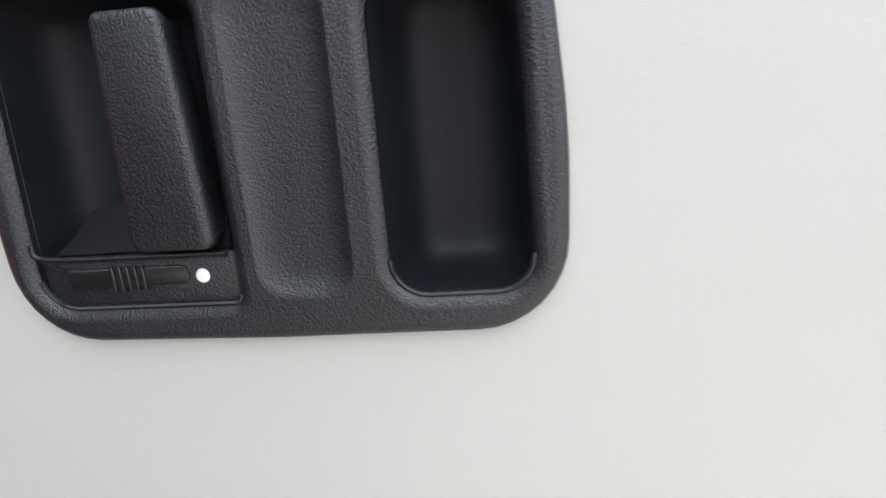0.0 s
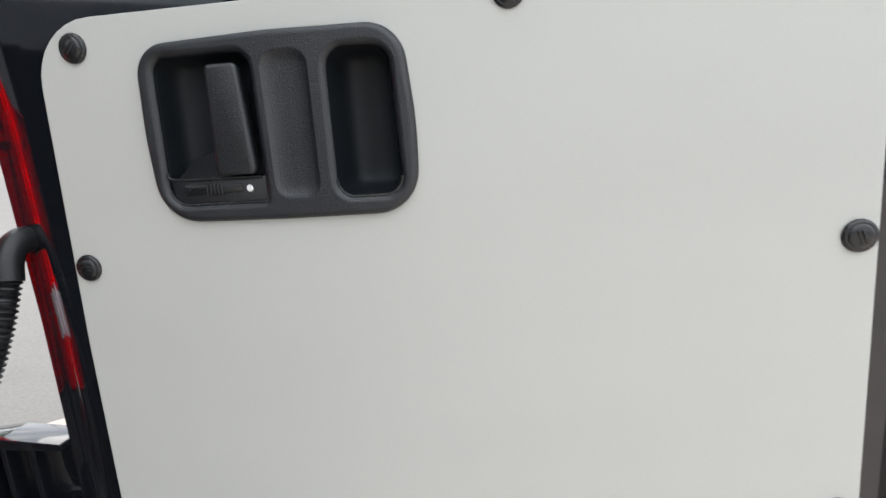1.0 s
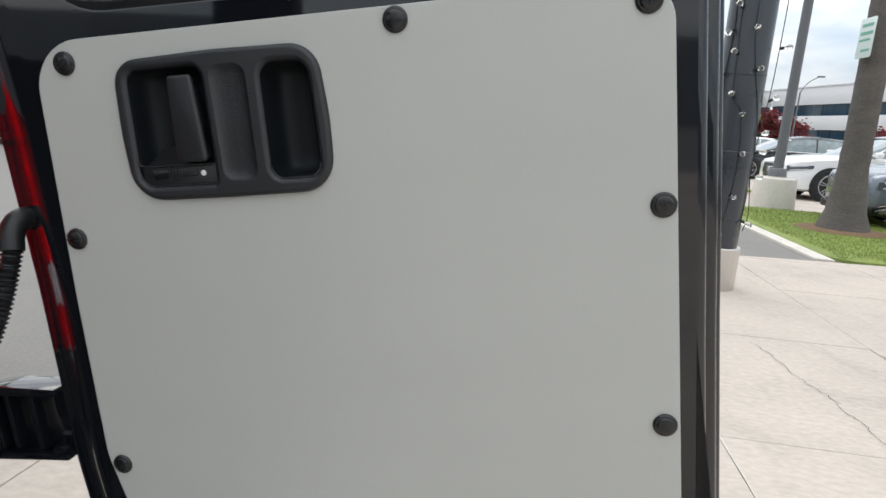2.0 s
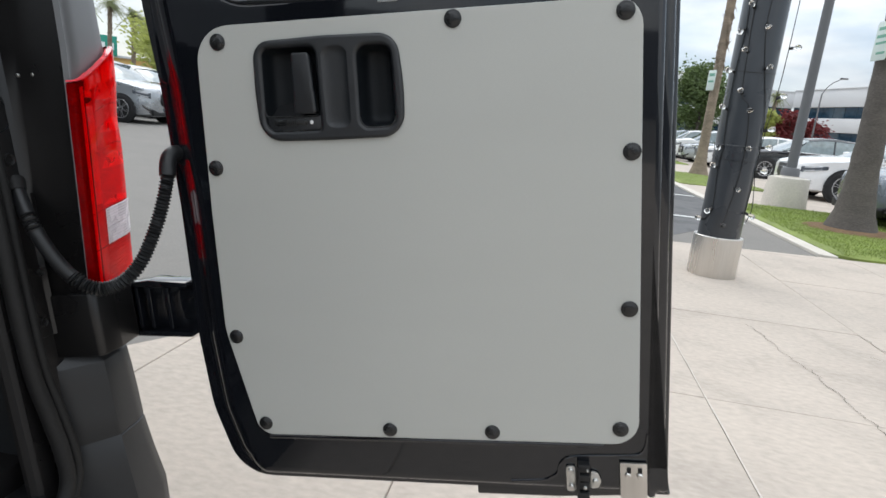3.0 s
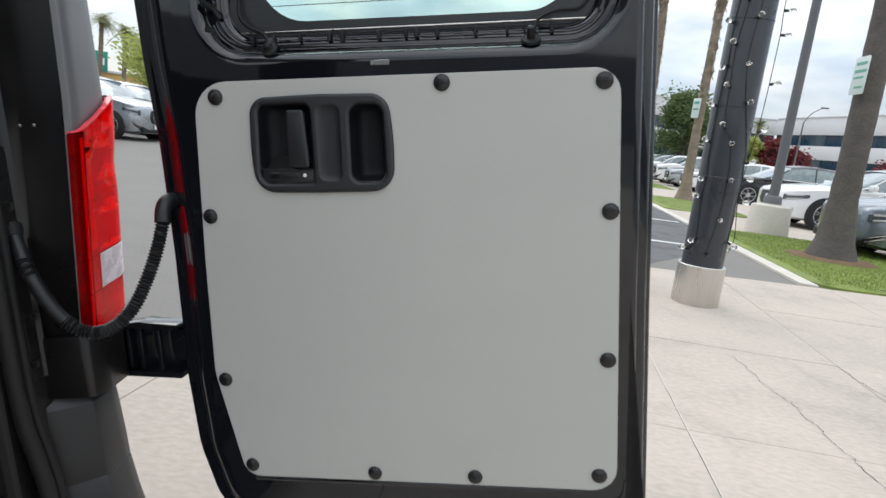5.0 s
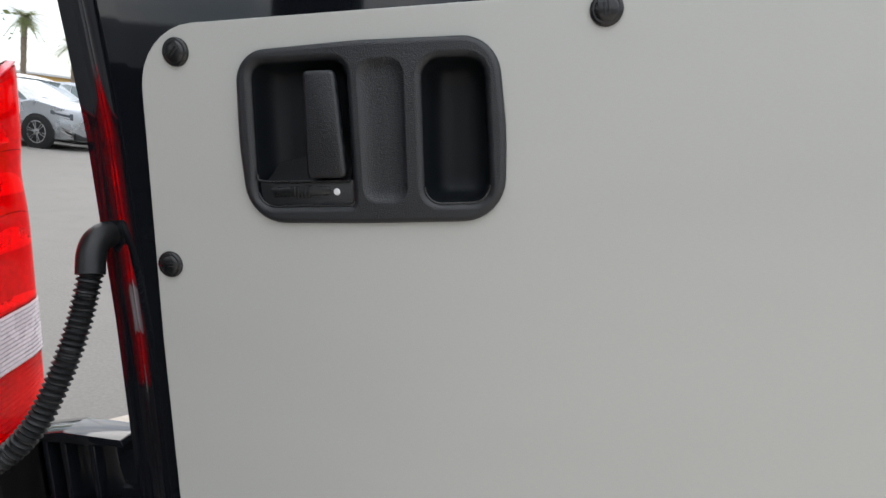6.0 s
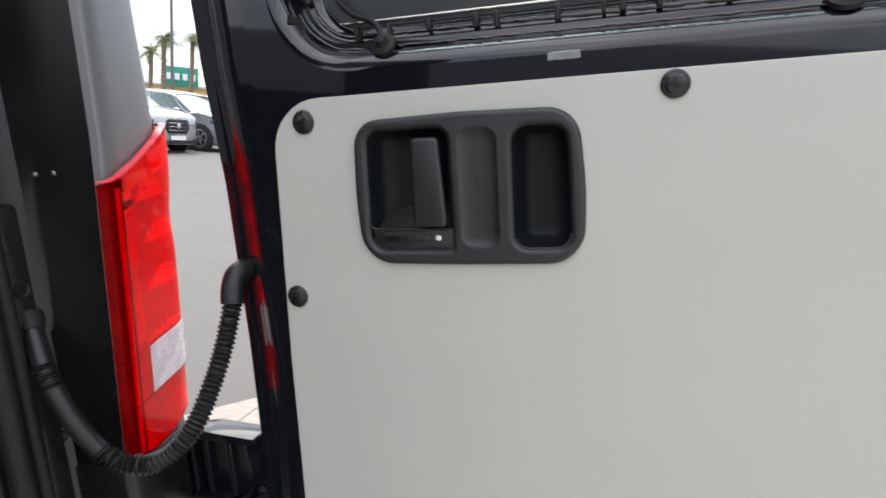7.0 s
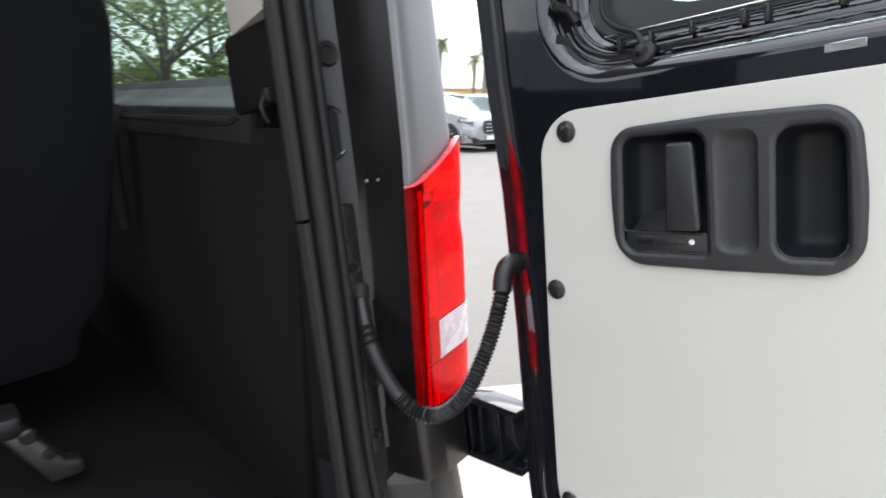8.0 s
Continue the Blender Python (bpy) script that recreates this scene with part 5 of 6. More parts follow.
        part("bulb", bm, BULB, lights)


def build_lamp_post(x, y):
    post = thing("lamp_post", (x, y, 0), "grey steel lamp post on a round concrete footing", "lamp post")
    bm = bmesh.new()
    lathe(bm, [(0.375, -0.05), (0.335, 0.52), (0.325, 0.545), (0.29, 0.555), (0.17, 0.557), (0.16, 0.58), (0.0001, 0.58)], 36)
    part("footing", bm, KERB, post, "weathered round concrete footing")
    bm = bmesh.new()
    lathe(bm, [(0.155, 0.55), (0.15, 0.70), (0.13, 0.725), (0.08, 0.73)], 24)
    part("base_cover", bm, POLE, post)
    bm = bmesh.new()
    lathe(bm, [(0.085, 0.62), (0.06, 8.5), (0.0001, 8.5)], 20)
    part("pole", bm, POLE, post, "grey painted steel pole")
    bm = bmesh.new()
    box(bm, (-0.5, -0.12, 8.45), (0.5, 0.12, 8.58), 0.03)
    part("lamp_head", bm, POLE, post)


def palm(x, y, r0, r1, h, seed, label, crown=True, lean=(0, 0), flare=1.0, group="palm trees", stubs=420, head=1.0, bark=None):
    """A palm: a tapering ringed trunk and a head of fronds."""
    rnd = random.Random(seed)
    bark = bark or TANBARK
    tree = thing("palm_tree", (x, y, 0), label, "palm tree", group)
    bm = bmesh.new()
    rings, n = [], 60
    for k in range(n + 1):
        f = k / n
        z = h * f
        r = r1 + (r0 - r1) * math.exp(-z / 0.36) * flare + 0.02 * (1 - f)
        r *= 1 + 0.035 * (k % 2) + rnd.uniform(-0.02, 0.02)
        cx, cy = lean[0] * f ** 1.3, lean[1] * f ** 1.3
        rings.append([(cx + r * (1 + 0.05 * noise.noise(Vector((math.cos(a) * 2, math.sin(a) * 2, z * 1.5 + seed)))) * math.cos(a),
                       cy + r * (1 + 0.05 * noise.noise(Vector((math.cos(a) * 2, math.sin(a) * 2, z * 1.5 + seed)))) * math.sin(a), z) for a in [2 * math.pi * i / 18 for i in range(18)]])
    loft(bm, rings, True, False, True)
    part("trunk", bm, bark, tree, "rough grey-brown ringed trunk")
    # old leaf stubs on the upper trunk
    verts, faces = [], []
    for _ in range(stubs):
        z = h * rnd.uniform(0.08, 1.0) ** 0.6
        f = z / h
        a = rnd.uniform(0, 6.28)
        r = r1 + 0.01
        c = Vector((lean[0] * f ** 1.3, lean[1] * f ** 1.3, z))
        d, t = Vector((math.cos(a), math.sin(a), 0)), Vector((-math.sin(a), math.cos(a), 0))
        clump = 0.5 + 1.1 * max(0.0, noise.noise(Vector((a * 0.8, z * 1.3, seed * 3.0))) + 0.35)
        s = rnd.uniform(0.03, 0.10) * (0.6 + f) * clump
        hang = 1.3 if rnd.random() < 0.55 else -1.6
        p = c + d * r
        k = len(verts)
        verts += [p - t * s * 0.6, p + t * s * 0.6, p + d * s * rnd.uniform(0.5, 1.1) + t * s * rnd.uniform(-0.5, 0.5) + Vector((0, 0, s * hang)), p + d * s * 0.2 + Vector((0, 0, s * 0.3))]
        faces += [(k, k + 1, k + 2), (k, k + 3, k + 2), (k + 1, k + 3, k + 2)]
    me = bpy.data.meshes.new("fibre_cover")
    me.from_pydata([tuple(v) for v in verts], [], faces)
    me.materials.append(bark)
    ob = new("fibre_cover", me)
    place(ob, tree)
    tagged(ob, kind="stuff")
    if crown:
        verts, faces = [], []
        top = Vector((lean[0], lean[1], h))
        for i in range(34):
            a, el = rnd.uniform(0, 6.28), rnd.uniform(-0.7, 1.2)
            d = Vector((math.cos(a), math.sin(a), 0))
            L = rnd.uniform(1.1, 1.8) * head
            prev = None
            for j in range(9):
                f = j / 8
                p = top + d * (L * f * math.cos(el * (1 - f * 0.6))) + Vector((0, 0, L * (f * math.sin(el) - 0.55 * f * f)))
                side = Vector((-d.y, d.x, 0))
                if j:
                    for s in (-1, 1):
                        w = head * 0.42 * math.sin(min(1, f * 1.15) * math.pi) + 0.06
                        for q in (0.0, 0.5):
                            b0, b1 = prev.lerp(p, q), prev.lerp(p, q + 0.35)
                            tip = b1 + side * s * w + d * 0.12 + Vector((0, 0, -0.22 * w + rnd.uniform(-0.05, 0.05)))
                            k = len(verts)
                            verts += [b0, b1, tip]
                            faces.append((k, k + 1, k + 2))
                prev = p
        me = bpy.data.meshes.new("crown")
        me.from_pydata([tuple(v) for v in verts], [], faces)
        me.materials.append(FROND)
        place(new("crown", me), tree)
    return tree


def leafy_tree(x, y, h, spread, leaf, seed, label, name="tree", category="tree", trunk_r=0.14, low=0.3, leaves=2600, size=0.22, group="", puff=0.2):
    """A tree: tapered trunk, limbs and a crown of many small leaf clumps."""
    rnd = random.Random(seed)
    tree = thing(name, (x, y, 0), label, category, group)
    bm = bmesh.new()
    tube(bm, spline([(0, 0, -0.1), (rnd.uniform(-0.1, 0.1), rnd.uniform(-0.1, 0.1), h * 0.3), (rnd.uniform(-0.2, 0.2), rnd.uniform(-0.2, 0.2), h * 0.62), (0, 0, h * 0.9)], 6), [trunk_r * (1 - 0.045 * k) for k in range(19)], 8)
    tips = []
    for k in range(11):
        a, z0 = rnd.uniform(0, 6.28), h * rnd.uniform(low, 0.7)
        tip = Vector((math.cos(a) * spread * rnd.uniform(0.45, 0.9), math.sin(a) * spread * rnd.uniform(0.45, 0.9), z0 + h * rnd.uniform(0.08, 0.3)))
        tube(bm, spline([(0, 0, z0), tip * 0.5 + Vector((0, 0, z0 * 0.5 + 0.1)), tip], 5), [trunk_r * 0.45 * (1 - 0.075 * j) for j in range(11)], 6)
        tips.append(tip)
    part("trunk", bm, BARK, tree, "brown trunk and limbs")
    tips += [Vector((0, 0, h * 0.9)), Vector((0, 0, h * 0.75))]
    verts, faces = [], []
    for _ in range(leaves):
        t = rnd.choice(tips)
        u = Vector((rnd.gauss(0, 1), rnd.gauss(0, 1), rnd.gauss(0, 0.8)))
        p = t + u * spread * puff
        if p.z < h * low * 0.8:
            p.z = h * low * 0.8 + rnd.random() * 0.3
        n = Vector((rnd.uniform(-1, 1), rnd.uniform(-1, 1), rnd.uniform(-0.4, 1))).normalized()
        a = n.cross(Vector((0.3, 0.2, 1))).normalized()
        b = n.cross(a)
        s = size * rnd.uniform(0.5, 1.2)
        k = len(verts)
        verts += [p - a * s * 0.5, p + b * s * 0.28, p + a * s * 0.6, p - b * s * 0.3]
        faces.append((k, k + 1, k + 2, k + 3))
    me = bpy.data.meshes.new("crown")
    me.from_pydata([tuple(v) for v in verts], [], faces)
    me.materials.append(leaf)
    place(new("crown", me), tree)
    return tree


def sign_board(at, turn, w, h, label, rows):
    """A small pole or trunk sign; its writing is too small to read and stands as bars."""
    s = thing("parking_sign", at, label, "sign", turn=turn)
    bm = bmesh.new()
    prism(bm, fillet(V2((-w / 2, 0), (w / 2, 0), (w / 2, h), (-w / 2, h)), 0.03, 4), 0.0, 0.006, "y", 0.001)
    part("board", bm, SIGNFACE, s)
    for f0, f1, z0, z1 in rows:
        bm = bmesh.new()
        box(bm, (-w / 2 + w * f0, -0.004, h * z0), (-w / 2 + w * f1, 0.002, h * z1), 0.0008, 1)
        part("lettering", bm, SIGNINK, s)


# ---- parked cars ----
def car_meshes(L, W, H, suv):
    """Body, greenhouse and trim of one kind of car: nose at x = 0, tail at x = -L, wheels on z = 0."""
    hw = W / 2
    belt = H * (0.62 if suv else 0.655)
    nose = H * (0.60 if suv else 0.565)
    st = [  # share of length, bottom, shoulder, half width at sill and shoulder, top of body
        (0.0, 0.30, nose * 0.86, 0.70, 0.62, nose * 0.9), (0.012, 0.22, nose * 0.93, 0.80, 0.74, nose * 0.97), (0.05, 0.19, nose * 0.98, 0.93, 0.86, nose * 1.03), (0.12, 0.19, nose * 1.04, 0.98, 0.92, nose * 1.1),
        (0.20, 0.18, nose * 1.1, 1.0, 0.94, nose * 1.17), (0.30, 0.18, belt * 0.97, 1.0, 0.95, belt * 1.0), (0.45, 0.18, belt * 0.99, 1.0, 0.95, belt * 1.02), (0.65, 0.18, belt * 1.01, 1.0, 0.95, belt * 1.04),
        (0.80, 0.18, belt * 1.03, 1.0, 0.94, belt * 1.07), (0.92, 0.22, belt * 1.02, 0.95, 0.88, belt * 1.06), (0.985, 0.28, belt * 0.97, 0.86, 0.78, belt * 1.0), (1.0, 0.38, belt * 0.86, 0.78, 0.70, belt * 0.9)]
    bm = bmesh.new()
    rings = []
    for s, zb, zs, ws, wt, zt in st:
        x = -L * s
        half = [(0.0, zb), (ws * 0.82, zb), (ws * 0.97, zb + 0.05), (ws, zb + (zs - zb) * 0.35), (ws * 0.985, zb + (zs - zb) * 0.62), (ws * 0.975, zb + (zs - zb) * 0.68), (ws * 0.985, zs * 0.97), (wt, zs + 0.01), (wt * 0.72, zt - 0.005), (0.0, zt)]
        pts = [(x + (0.02 if s < 0.1 else 0) * -abs(y) * 2, y * hw, z) for y, z in half] + [(x + (0.02 if s < 0.1 else 0) * -abs(y) * 2, -y * hw, z) for y, z in half[-2:0:-1]]
        rings.append(pts)
    loft(bm, rings, True, True, True)
    body = bm
    # greenhouse
    gs = ([(0.265, 0.0, 0.86), (0.335, 0.40, 0.83), (0.415, 0.82, 0.78), (0.50, 0.98, 0.74), (0.60, 1.0, 0.73), (0.72, 0.92, 0.72), (0.84, 0.62, 0.74), (0.93, 0.2, 0.8), (0.965, 0.0, 0.82)] if not suv else
          [(0.235, 0.0, 0.88), (0.305, 0.40, 0.85), (0.385, 0.84, 0.79), (0.47, 0.985, 0.76), (0.60, 1.0, 0.75), (0.76, 0.95, 0.74), (0.88, 0.80, 0.74), (0.95, 0.45, 0.78), (0.985, 0.0, 0.82)])
    bm = bmesh.new()
    rings = []
    for s, f, w in gs:
        zt = belt * 1.0 + (H - belt) * f
        zl = belt * 0.98
        wl = 0.92
        half = [(0.0, zl), (wl, zl), (wl * (1 - 0.1 * f) if f else wl, zl + (zt - zl) * 0.45), (w * 1.02, zl + (zt - zl) * 0.86), (w * 0.9, zl + (zt - zl) * 0.97), (0.0, zt)]
        rings.append([(-L * s, y * hw, z) for y, z in half] + [(-L * s, -y * hw, z) for y, z in half[-2:0:-1]])
    loft(bm, rings, True, True, True)
    glassy = bm
    # roof skin and pillars over the glass
    bm = bmesh.new()
    rings = []
    for s, f, w in gs[2:-2]:
        zt = belt + (H - belt) * f
        zl = belt * 0.98
        row = [(w * 1.03, zl + (zt - zl) * 0.855), (w * 0.92, zl + (zt - zl) * 0.985), (0.5 * w, zt + 0.006), (0, zt + 0.01), (-0.5 * w, zt + 0.006), (-w * 0.92, zl + (zt - zl) * 0.985), (-w * 1.03, zl + (zt - zl) * 0.855)]
        rings.append([(-L * s, y * hw, z + 0.004) for y, z in row])
    loft(bm, rings, closed=False)
    for sg in (-1, 1):
        def gp(s, g):
            """A point on the side glass: share of length, share of height."""
            for (a, fa, wa), (b, fb, wb) in zip(gs, gs[1:]):
                if a <= s <= b:
                    t = (s - a) / (b - a)
                    f, w = fa + (fb - fa) * t, wa + (wb - wa) * t
                    zt, zl = belt + (H - belt) * f, belt * 0.98
                    g2 = min(g, 0.86)
                    y = 0.92 + (w * 1.02 - 0.92) * (g2 / 0.86)
                    return Vector((-L * s, sg * (y * hw + 0.006), zl + (zt - zl) * g2))
            return Vector((-L * s, sg * 0.9 * hw, belt))
        for a0, a1, wd in ((0.265, 0.40, 0.018), (0.565, 0.57, 0.022), (0.745, 0.735, 0.02), (0.90, 0.80, 0.035)):
            tube(bm, [gp(a0 + (a1 - a0) * k / 5, 0.86 * k / 5 if a0 > 0.5 and a0 < 0.8 else 0.12 + 0.74 * k / 5) for k in range(6)], wd, 6)
    pillars = bm
    return body, glassy, pillars, belt, nose


def build_car(name, label, at, turn, paint, L, W, H, suv, group):
    body, glassy, pillars, belt, nose = car_meshes(L, W, H, suv)
    car = thing(name, at, label, "car", group, turn)
    hw = W / 2
    part("body", body, paint, car)
    part("greenhouse_glass", glassy, CARGLASS, car, "car window glass with reflected sky put into its colour")
    part("roof", pillars, paint, car)
    wr = 0.36 if suv else 0.345
    for sx in (0.175, 0.795):
        for sg in (-1, 1):
            m = pose(-L * sx, sg * (hw - 0.10), wr, 90 * -sg, 0, 0)
            bm = bmesh.new()
            lathe(bm, [(wr + 0.05, 0.0), (wr + 0.055, 0.108), (wr + 0.045, 0.112), (0.02, 0.113)], 28, m)
            part("wheel_arch", bm, TYRE, car)
            bm = bmesh.new()
            lathe(bm, [(wr * 0.70, 0.02), (wr * 0.9, 0.02), (wr * 0.985, 0.05), (wr, 0.075), (wr, 0.10), (wr * 0.97, 0.122), (wr * 0.84, 0.128), (wr * 0.72, 0.122), (wr * 0.70, 0.09)], 30, m)
            wheel = part("wheel", bm, TYRE, car, "black tyre")
            bm = bmesh.new()
            lathe(bm, [(wr * 0.72, 0.119), (wr * 0.70, 0.124), (wr * 0.66, 0.121), (wr * 0.655, 0.114), (wr * 0.72, 0.119)], 30, m, False)
            lathe(bm, [(0.075, 0.115), (0.07, 0.124), (0.0001, 0.126)], 14, m)
            for k in range(12):
                box(bm, (0.04, -0.006, 0.112), (wr * 0.68, 0.006, 0.122), 0.002, 1, m @ pose(0, 0, 0, 0, 0, k * 30 + (7 if k % 2 else -7)))
            part("rim", bm, ALLOY, wheel, "spoked alloy rim")
    # grille, badge, lamps, lower intakes, plate, mirrors, handles
    bm = bmesh.new()
    gw = 0.36 * hw
    out = fillet(V2((-gw, nose * 0.86), (gw, nose * 0.86), (gw * 1.12, nose * 0.62), (gw * 0.85, nose * 0.5), (-gw * 0.85, nose * 0.5), (-gw * 1.12, nose * 0.62)), 0.05, 4)
    prism(bm, out, -0.06, 0.022, "x", 0.01)
    gr = part("grille", bm, SMOOTH, car, "dark grille with chrome bars")
    for k in range(3):
        bm = bmesh.new()
        z = nose * (0.58 + 0.09 * k)
        box(bm, (0.018, -gw * 0.98, z), (0.030, gw * 0.98, z + 0.012), 0.004, 1)
        part("grille_bar", bm, CHROME, gr)
    bm = bmesh.new()
    lathe(bm, [(0.0001, 0.0), (0.065, 0.0), (0.065, 0.014), (0.055, 0.018), (0.0001, 0.018)], 20, pose(0.02, 0, nose * 0.70, 0, 90, 0))
    part("round_badge", bm, CHROME, gr)
    bm = bmesh.new()
    box(bm, (0.0, -0.26, nose * 0.34), (0.03, 0.26, nose * 0.34 + 0.11), 0.004, 1)
    part("number_plate", bm, WHITE, car, "pale number plate")
    bm = bmesh.new()
    prism(bm, fillet(V2((-0.74 * hw, nose * 0.24), (0.74 * hw, nose * 0.24), (0.78 * hw, nose * 0.42), (0.5 * hw, nose * 0.33), (-0.5 * hw, nose * 0.33), (-0.78 * hw, nose * 0.42)), 0.03, 3), -0.10, 0.004, "x", 0.01)
    part("lower_intake", bm, SMOOTH, car)
    for sg in (-1, 1):
        def lamp_row(f, out, lo, hi):
            """A row of points up the headlamp, which wraps the front corner of the body."""
            sh = 0.008 + 0.088 * f
            ws = 0.80 + (sh - 0.012) / 0.038 * 0.13 if sh < 0.05 else 0.93 + (sh - 0.05) / 0.07 * 0.05
            y, x = ws * 0.985, -L * sh - 0.04 * ws * 0.985
            nx, ny = (0.75 * (1 - f) + 0.12, 0.5 + 0.5 * f)
            z0, z1 = nose * (0.655 + 0.12 * f), nose * (0.885 + 0.03 * f)
            return [(x + nx * (out if 0 < q < 4 else -0.05), sg * (y * hw + ny * (out if 0 < q < 4 else -0.05)), z0 + (z1 - z0) * (lo + (hi - lo) * q / 4)) for q in range(5)]

        bm = bmesh.new()
        loft(bm, [lamp_row(0.02 + 0.5 * k / 4, 0.012, -1.75 + 0.13 * k, -0.85) for k in range(5)], True, True, True)
        intake = part("corner_intake", bm, SMOOTH, car, "dark corner air intake")
        for lo in (-1.5, -1.2):
            bm = bmesh.new()
            loft(bm, [lamp_row(0.05 + 0.42 * k / 4, 0.019, lo, lo + 0.14) for k in range(5)], True, True, True)
            part("intake_blade", bm, CHROME, intake)
        bm = bmesh.new()
        loft(bm, [lamp_row(k / 8, 0.016, 0.0, 1.0) for k in range(9)], True, True, True)
        head = part("headlamp", bm, LAMPGLASS, car, "clear headlamp")
        for lo, hi in ((0.55, 0.88), (0.14, 0.42)):
            bm = bmesh.new()
            loft(bm, [lamp_row(0.12 + 0.66 * k / 6, 0.021, lo, hi) for k in range(7)], True, True, True)
            part("light_strip", bm, LED, head)
        bm = bmesh.new()
        box(bm, (-L * 0.335, sg * hw * 1.0 - 0.02, belt * 1.0), (-L * 0.335 + 0.12, sg * hw * 1.0 + 0.17 * sg + 0.02, belt + 0.13), 0.04, 3) if sg > 0 else box(bm, (-L * 0.335, -hw - 0.19, belt), (-L * 0.335 + 0.12, -hw + 0.02, belt + 0.13), 0.04, 3)
        part("wing_mirror", bm, paint, car)
        for sx in (0.52, 0.70):
            bm = bmesh.new()
            box(bm, (-L * sx - 0.10, sg * (hw * 0.985) - 0.012, belt * 0.86), (-L * sx + 0.10, sg * (hw * 0.985) + 0.022, belt * 0.86 + 0.03), 0.008, 2)
            part("door_handle", bm, CHROME, car)
        bm = bmesh.new()
        tube(bm, [(-L * s, sg * hw * 0.957, belt * 0.985 + 0.03 * (s - 0.3)) for s in (0.29, 0.45, 0.65, 0.82)], 0.012, 6)
        part("window_trim", bm, CHROME, car)
        bm = bmesh.new()
        box(bm, (-L + 0.02, sg * hw * 0.72 - 0.12, belt * 0.78), (-L * 0.965, sg * hw * 0.72 + 0.12, belt * 0.9), 0.02, 2)
        part("rear_lamp", bm, RED, car)
    return car


# ---- far buildings ----
def office(at, turn, length, depth, h, bands, label):
    b = thing("office_building", (*at, 0), label, "office building", turn=turn)
    w = length / 2
    zs = [0.0]
    for z0, z1 in bands:
        bm = bmesh.new()
        box(bm, (-w, 0, zs[-1]), (w, depth, z0), 0.03)
        part("wall_band", bm, FACADE, b)
        bm = bmesh.new()
        box(bm, (-w + 0.4, 0.45, z0 - 0.02), (w - 0.4, depth - 0.4, z1 + 0.02))
        part("backing", bm, SMOOTH, b, "", None, False)
        n = int(2 * w / 1.8)
        for k in range(n):
            bm = bmesh.new()
            xa = -w + 2 * w * k / n
            box(bm, (xa + 0.03, 0.25, z0), (xa + 2 * w / n - 0.03, 0.31, z1), 0.01, 1)
            part("window_pane", bm, DARKGLASS, b, "", None, False)
        zs.append(z1)
    bm = bmesh.new()
    box(bm, (-w, 0, zs[-1]), (w, depth, h), 0.03)
    part("wall_band", bm, FACADE, b)
    bm = bmesh.new()
    box(bm, (-w - 0.1, -0.1, h), (w + 0.1, depth + 0.1, h + 0.18), 0.03)
    part("parapet", bm, FACADE, b)


build_column()
build_lamp_post(4.72, 10.72)
palm(4.60, 7.95, 0.33, 0.145, 9.0, 3, "tall palm trunk with a flared base on the lawn", True, (-0.05, 0.2), 1.0, stubs=3, bark=BARK)
palm(4.97, 18.4, 0.29, 0.112, 11.0, 4, "tall palm trunk beyond the lamp post", True, (0.0, 0.1), stubs=900)
palm(6.05, 34.0, 0.33, 0.20, 13.0, 5, "tall palm trunk beside the far bays", True, (-0.5, 0.2), stubs=1300)
palm(4.15, 34.0, 0.30, 0.19, 12.0, 6, "tall palm trunk at the far lawn", True, (-0.4, 0.2), stubs=1300)
bm = bmesh.new()
lathe(bm, [(0.62, 0.03), (0.55, 0.055), (0.4, 0.07), (0.25, 0.08)], 26)
tagged(part("mulch", bm, SOIL, space=pose(4.60, 7.95, 0.0)), "brown bark mulch round the palm", "mulch", kind="stuff")
sign_board((4.36, 7.82, 2.24), -84, 0.30, 0.48, "pale parking sign with green lettering on the trunk", ((0.15, 0.85, 0.78, 0.86), (0.12, 0.9, 0.58, 0.66), (0.12, 0.8, 0.42, 0.48), (0.3, 0.85, 0.16, 0.22)))
sign_board((4.80, 18.30, 2.52), -60, 0.30, 0.58, "pale sign on a slim palm trunk", ((0.15, 0.85, 0.7, 0.85), (0.15, 0.85, 0.4, 0.5)))

GROUP = "cars parked along the lawn"
build_car("sedan", "white sedan parked facing the lawn", (5.8, 14.05, 0), 180, CARWHITE, 5.2, 1.92, 1.52, False, GROUP)
build_car("sedan", "dark grey sedan parked facing the lawn", (5.22, 9.35, 0), 180, CARGREY, 5.1, 1.9, 1.48, False, GROUP)
build_car("sedan", "black sedan parked beyond the white one", (6.6, 21.5, 0), 180, CARBLACK, 5.2, 1.92, 1.52, False, GROUP)
for k, (py, paint, suv, col) in enumerate(((26.3, CARWHITE, False, "white"), (29.8, CARSILVER, False, "silver"), (33.2, CARWHITE, True, "white"), (38.2, CARWHITE, True, "white"), (42.0, CARSILVER, True, "silver"), (46.5, CARWHITE, True, "white"), (50.5, CARWHITE, True, "white"))):
    build_car("suv" if suv else "sedan", "%s car in the far row" % col, (6.6, py, 0), 180, paint, 4.7 if suv else 5.0, 1.9, 1.65 if suv else 1.48, suv, GROUP)
GROUP = "cars across the driveway"
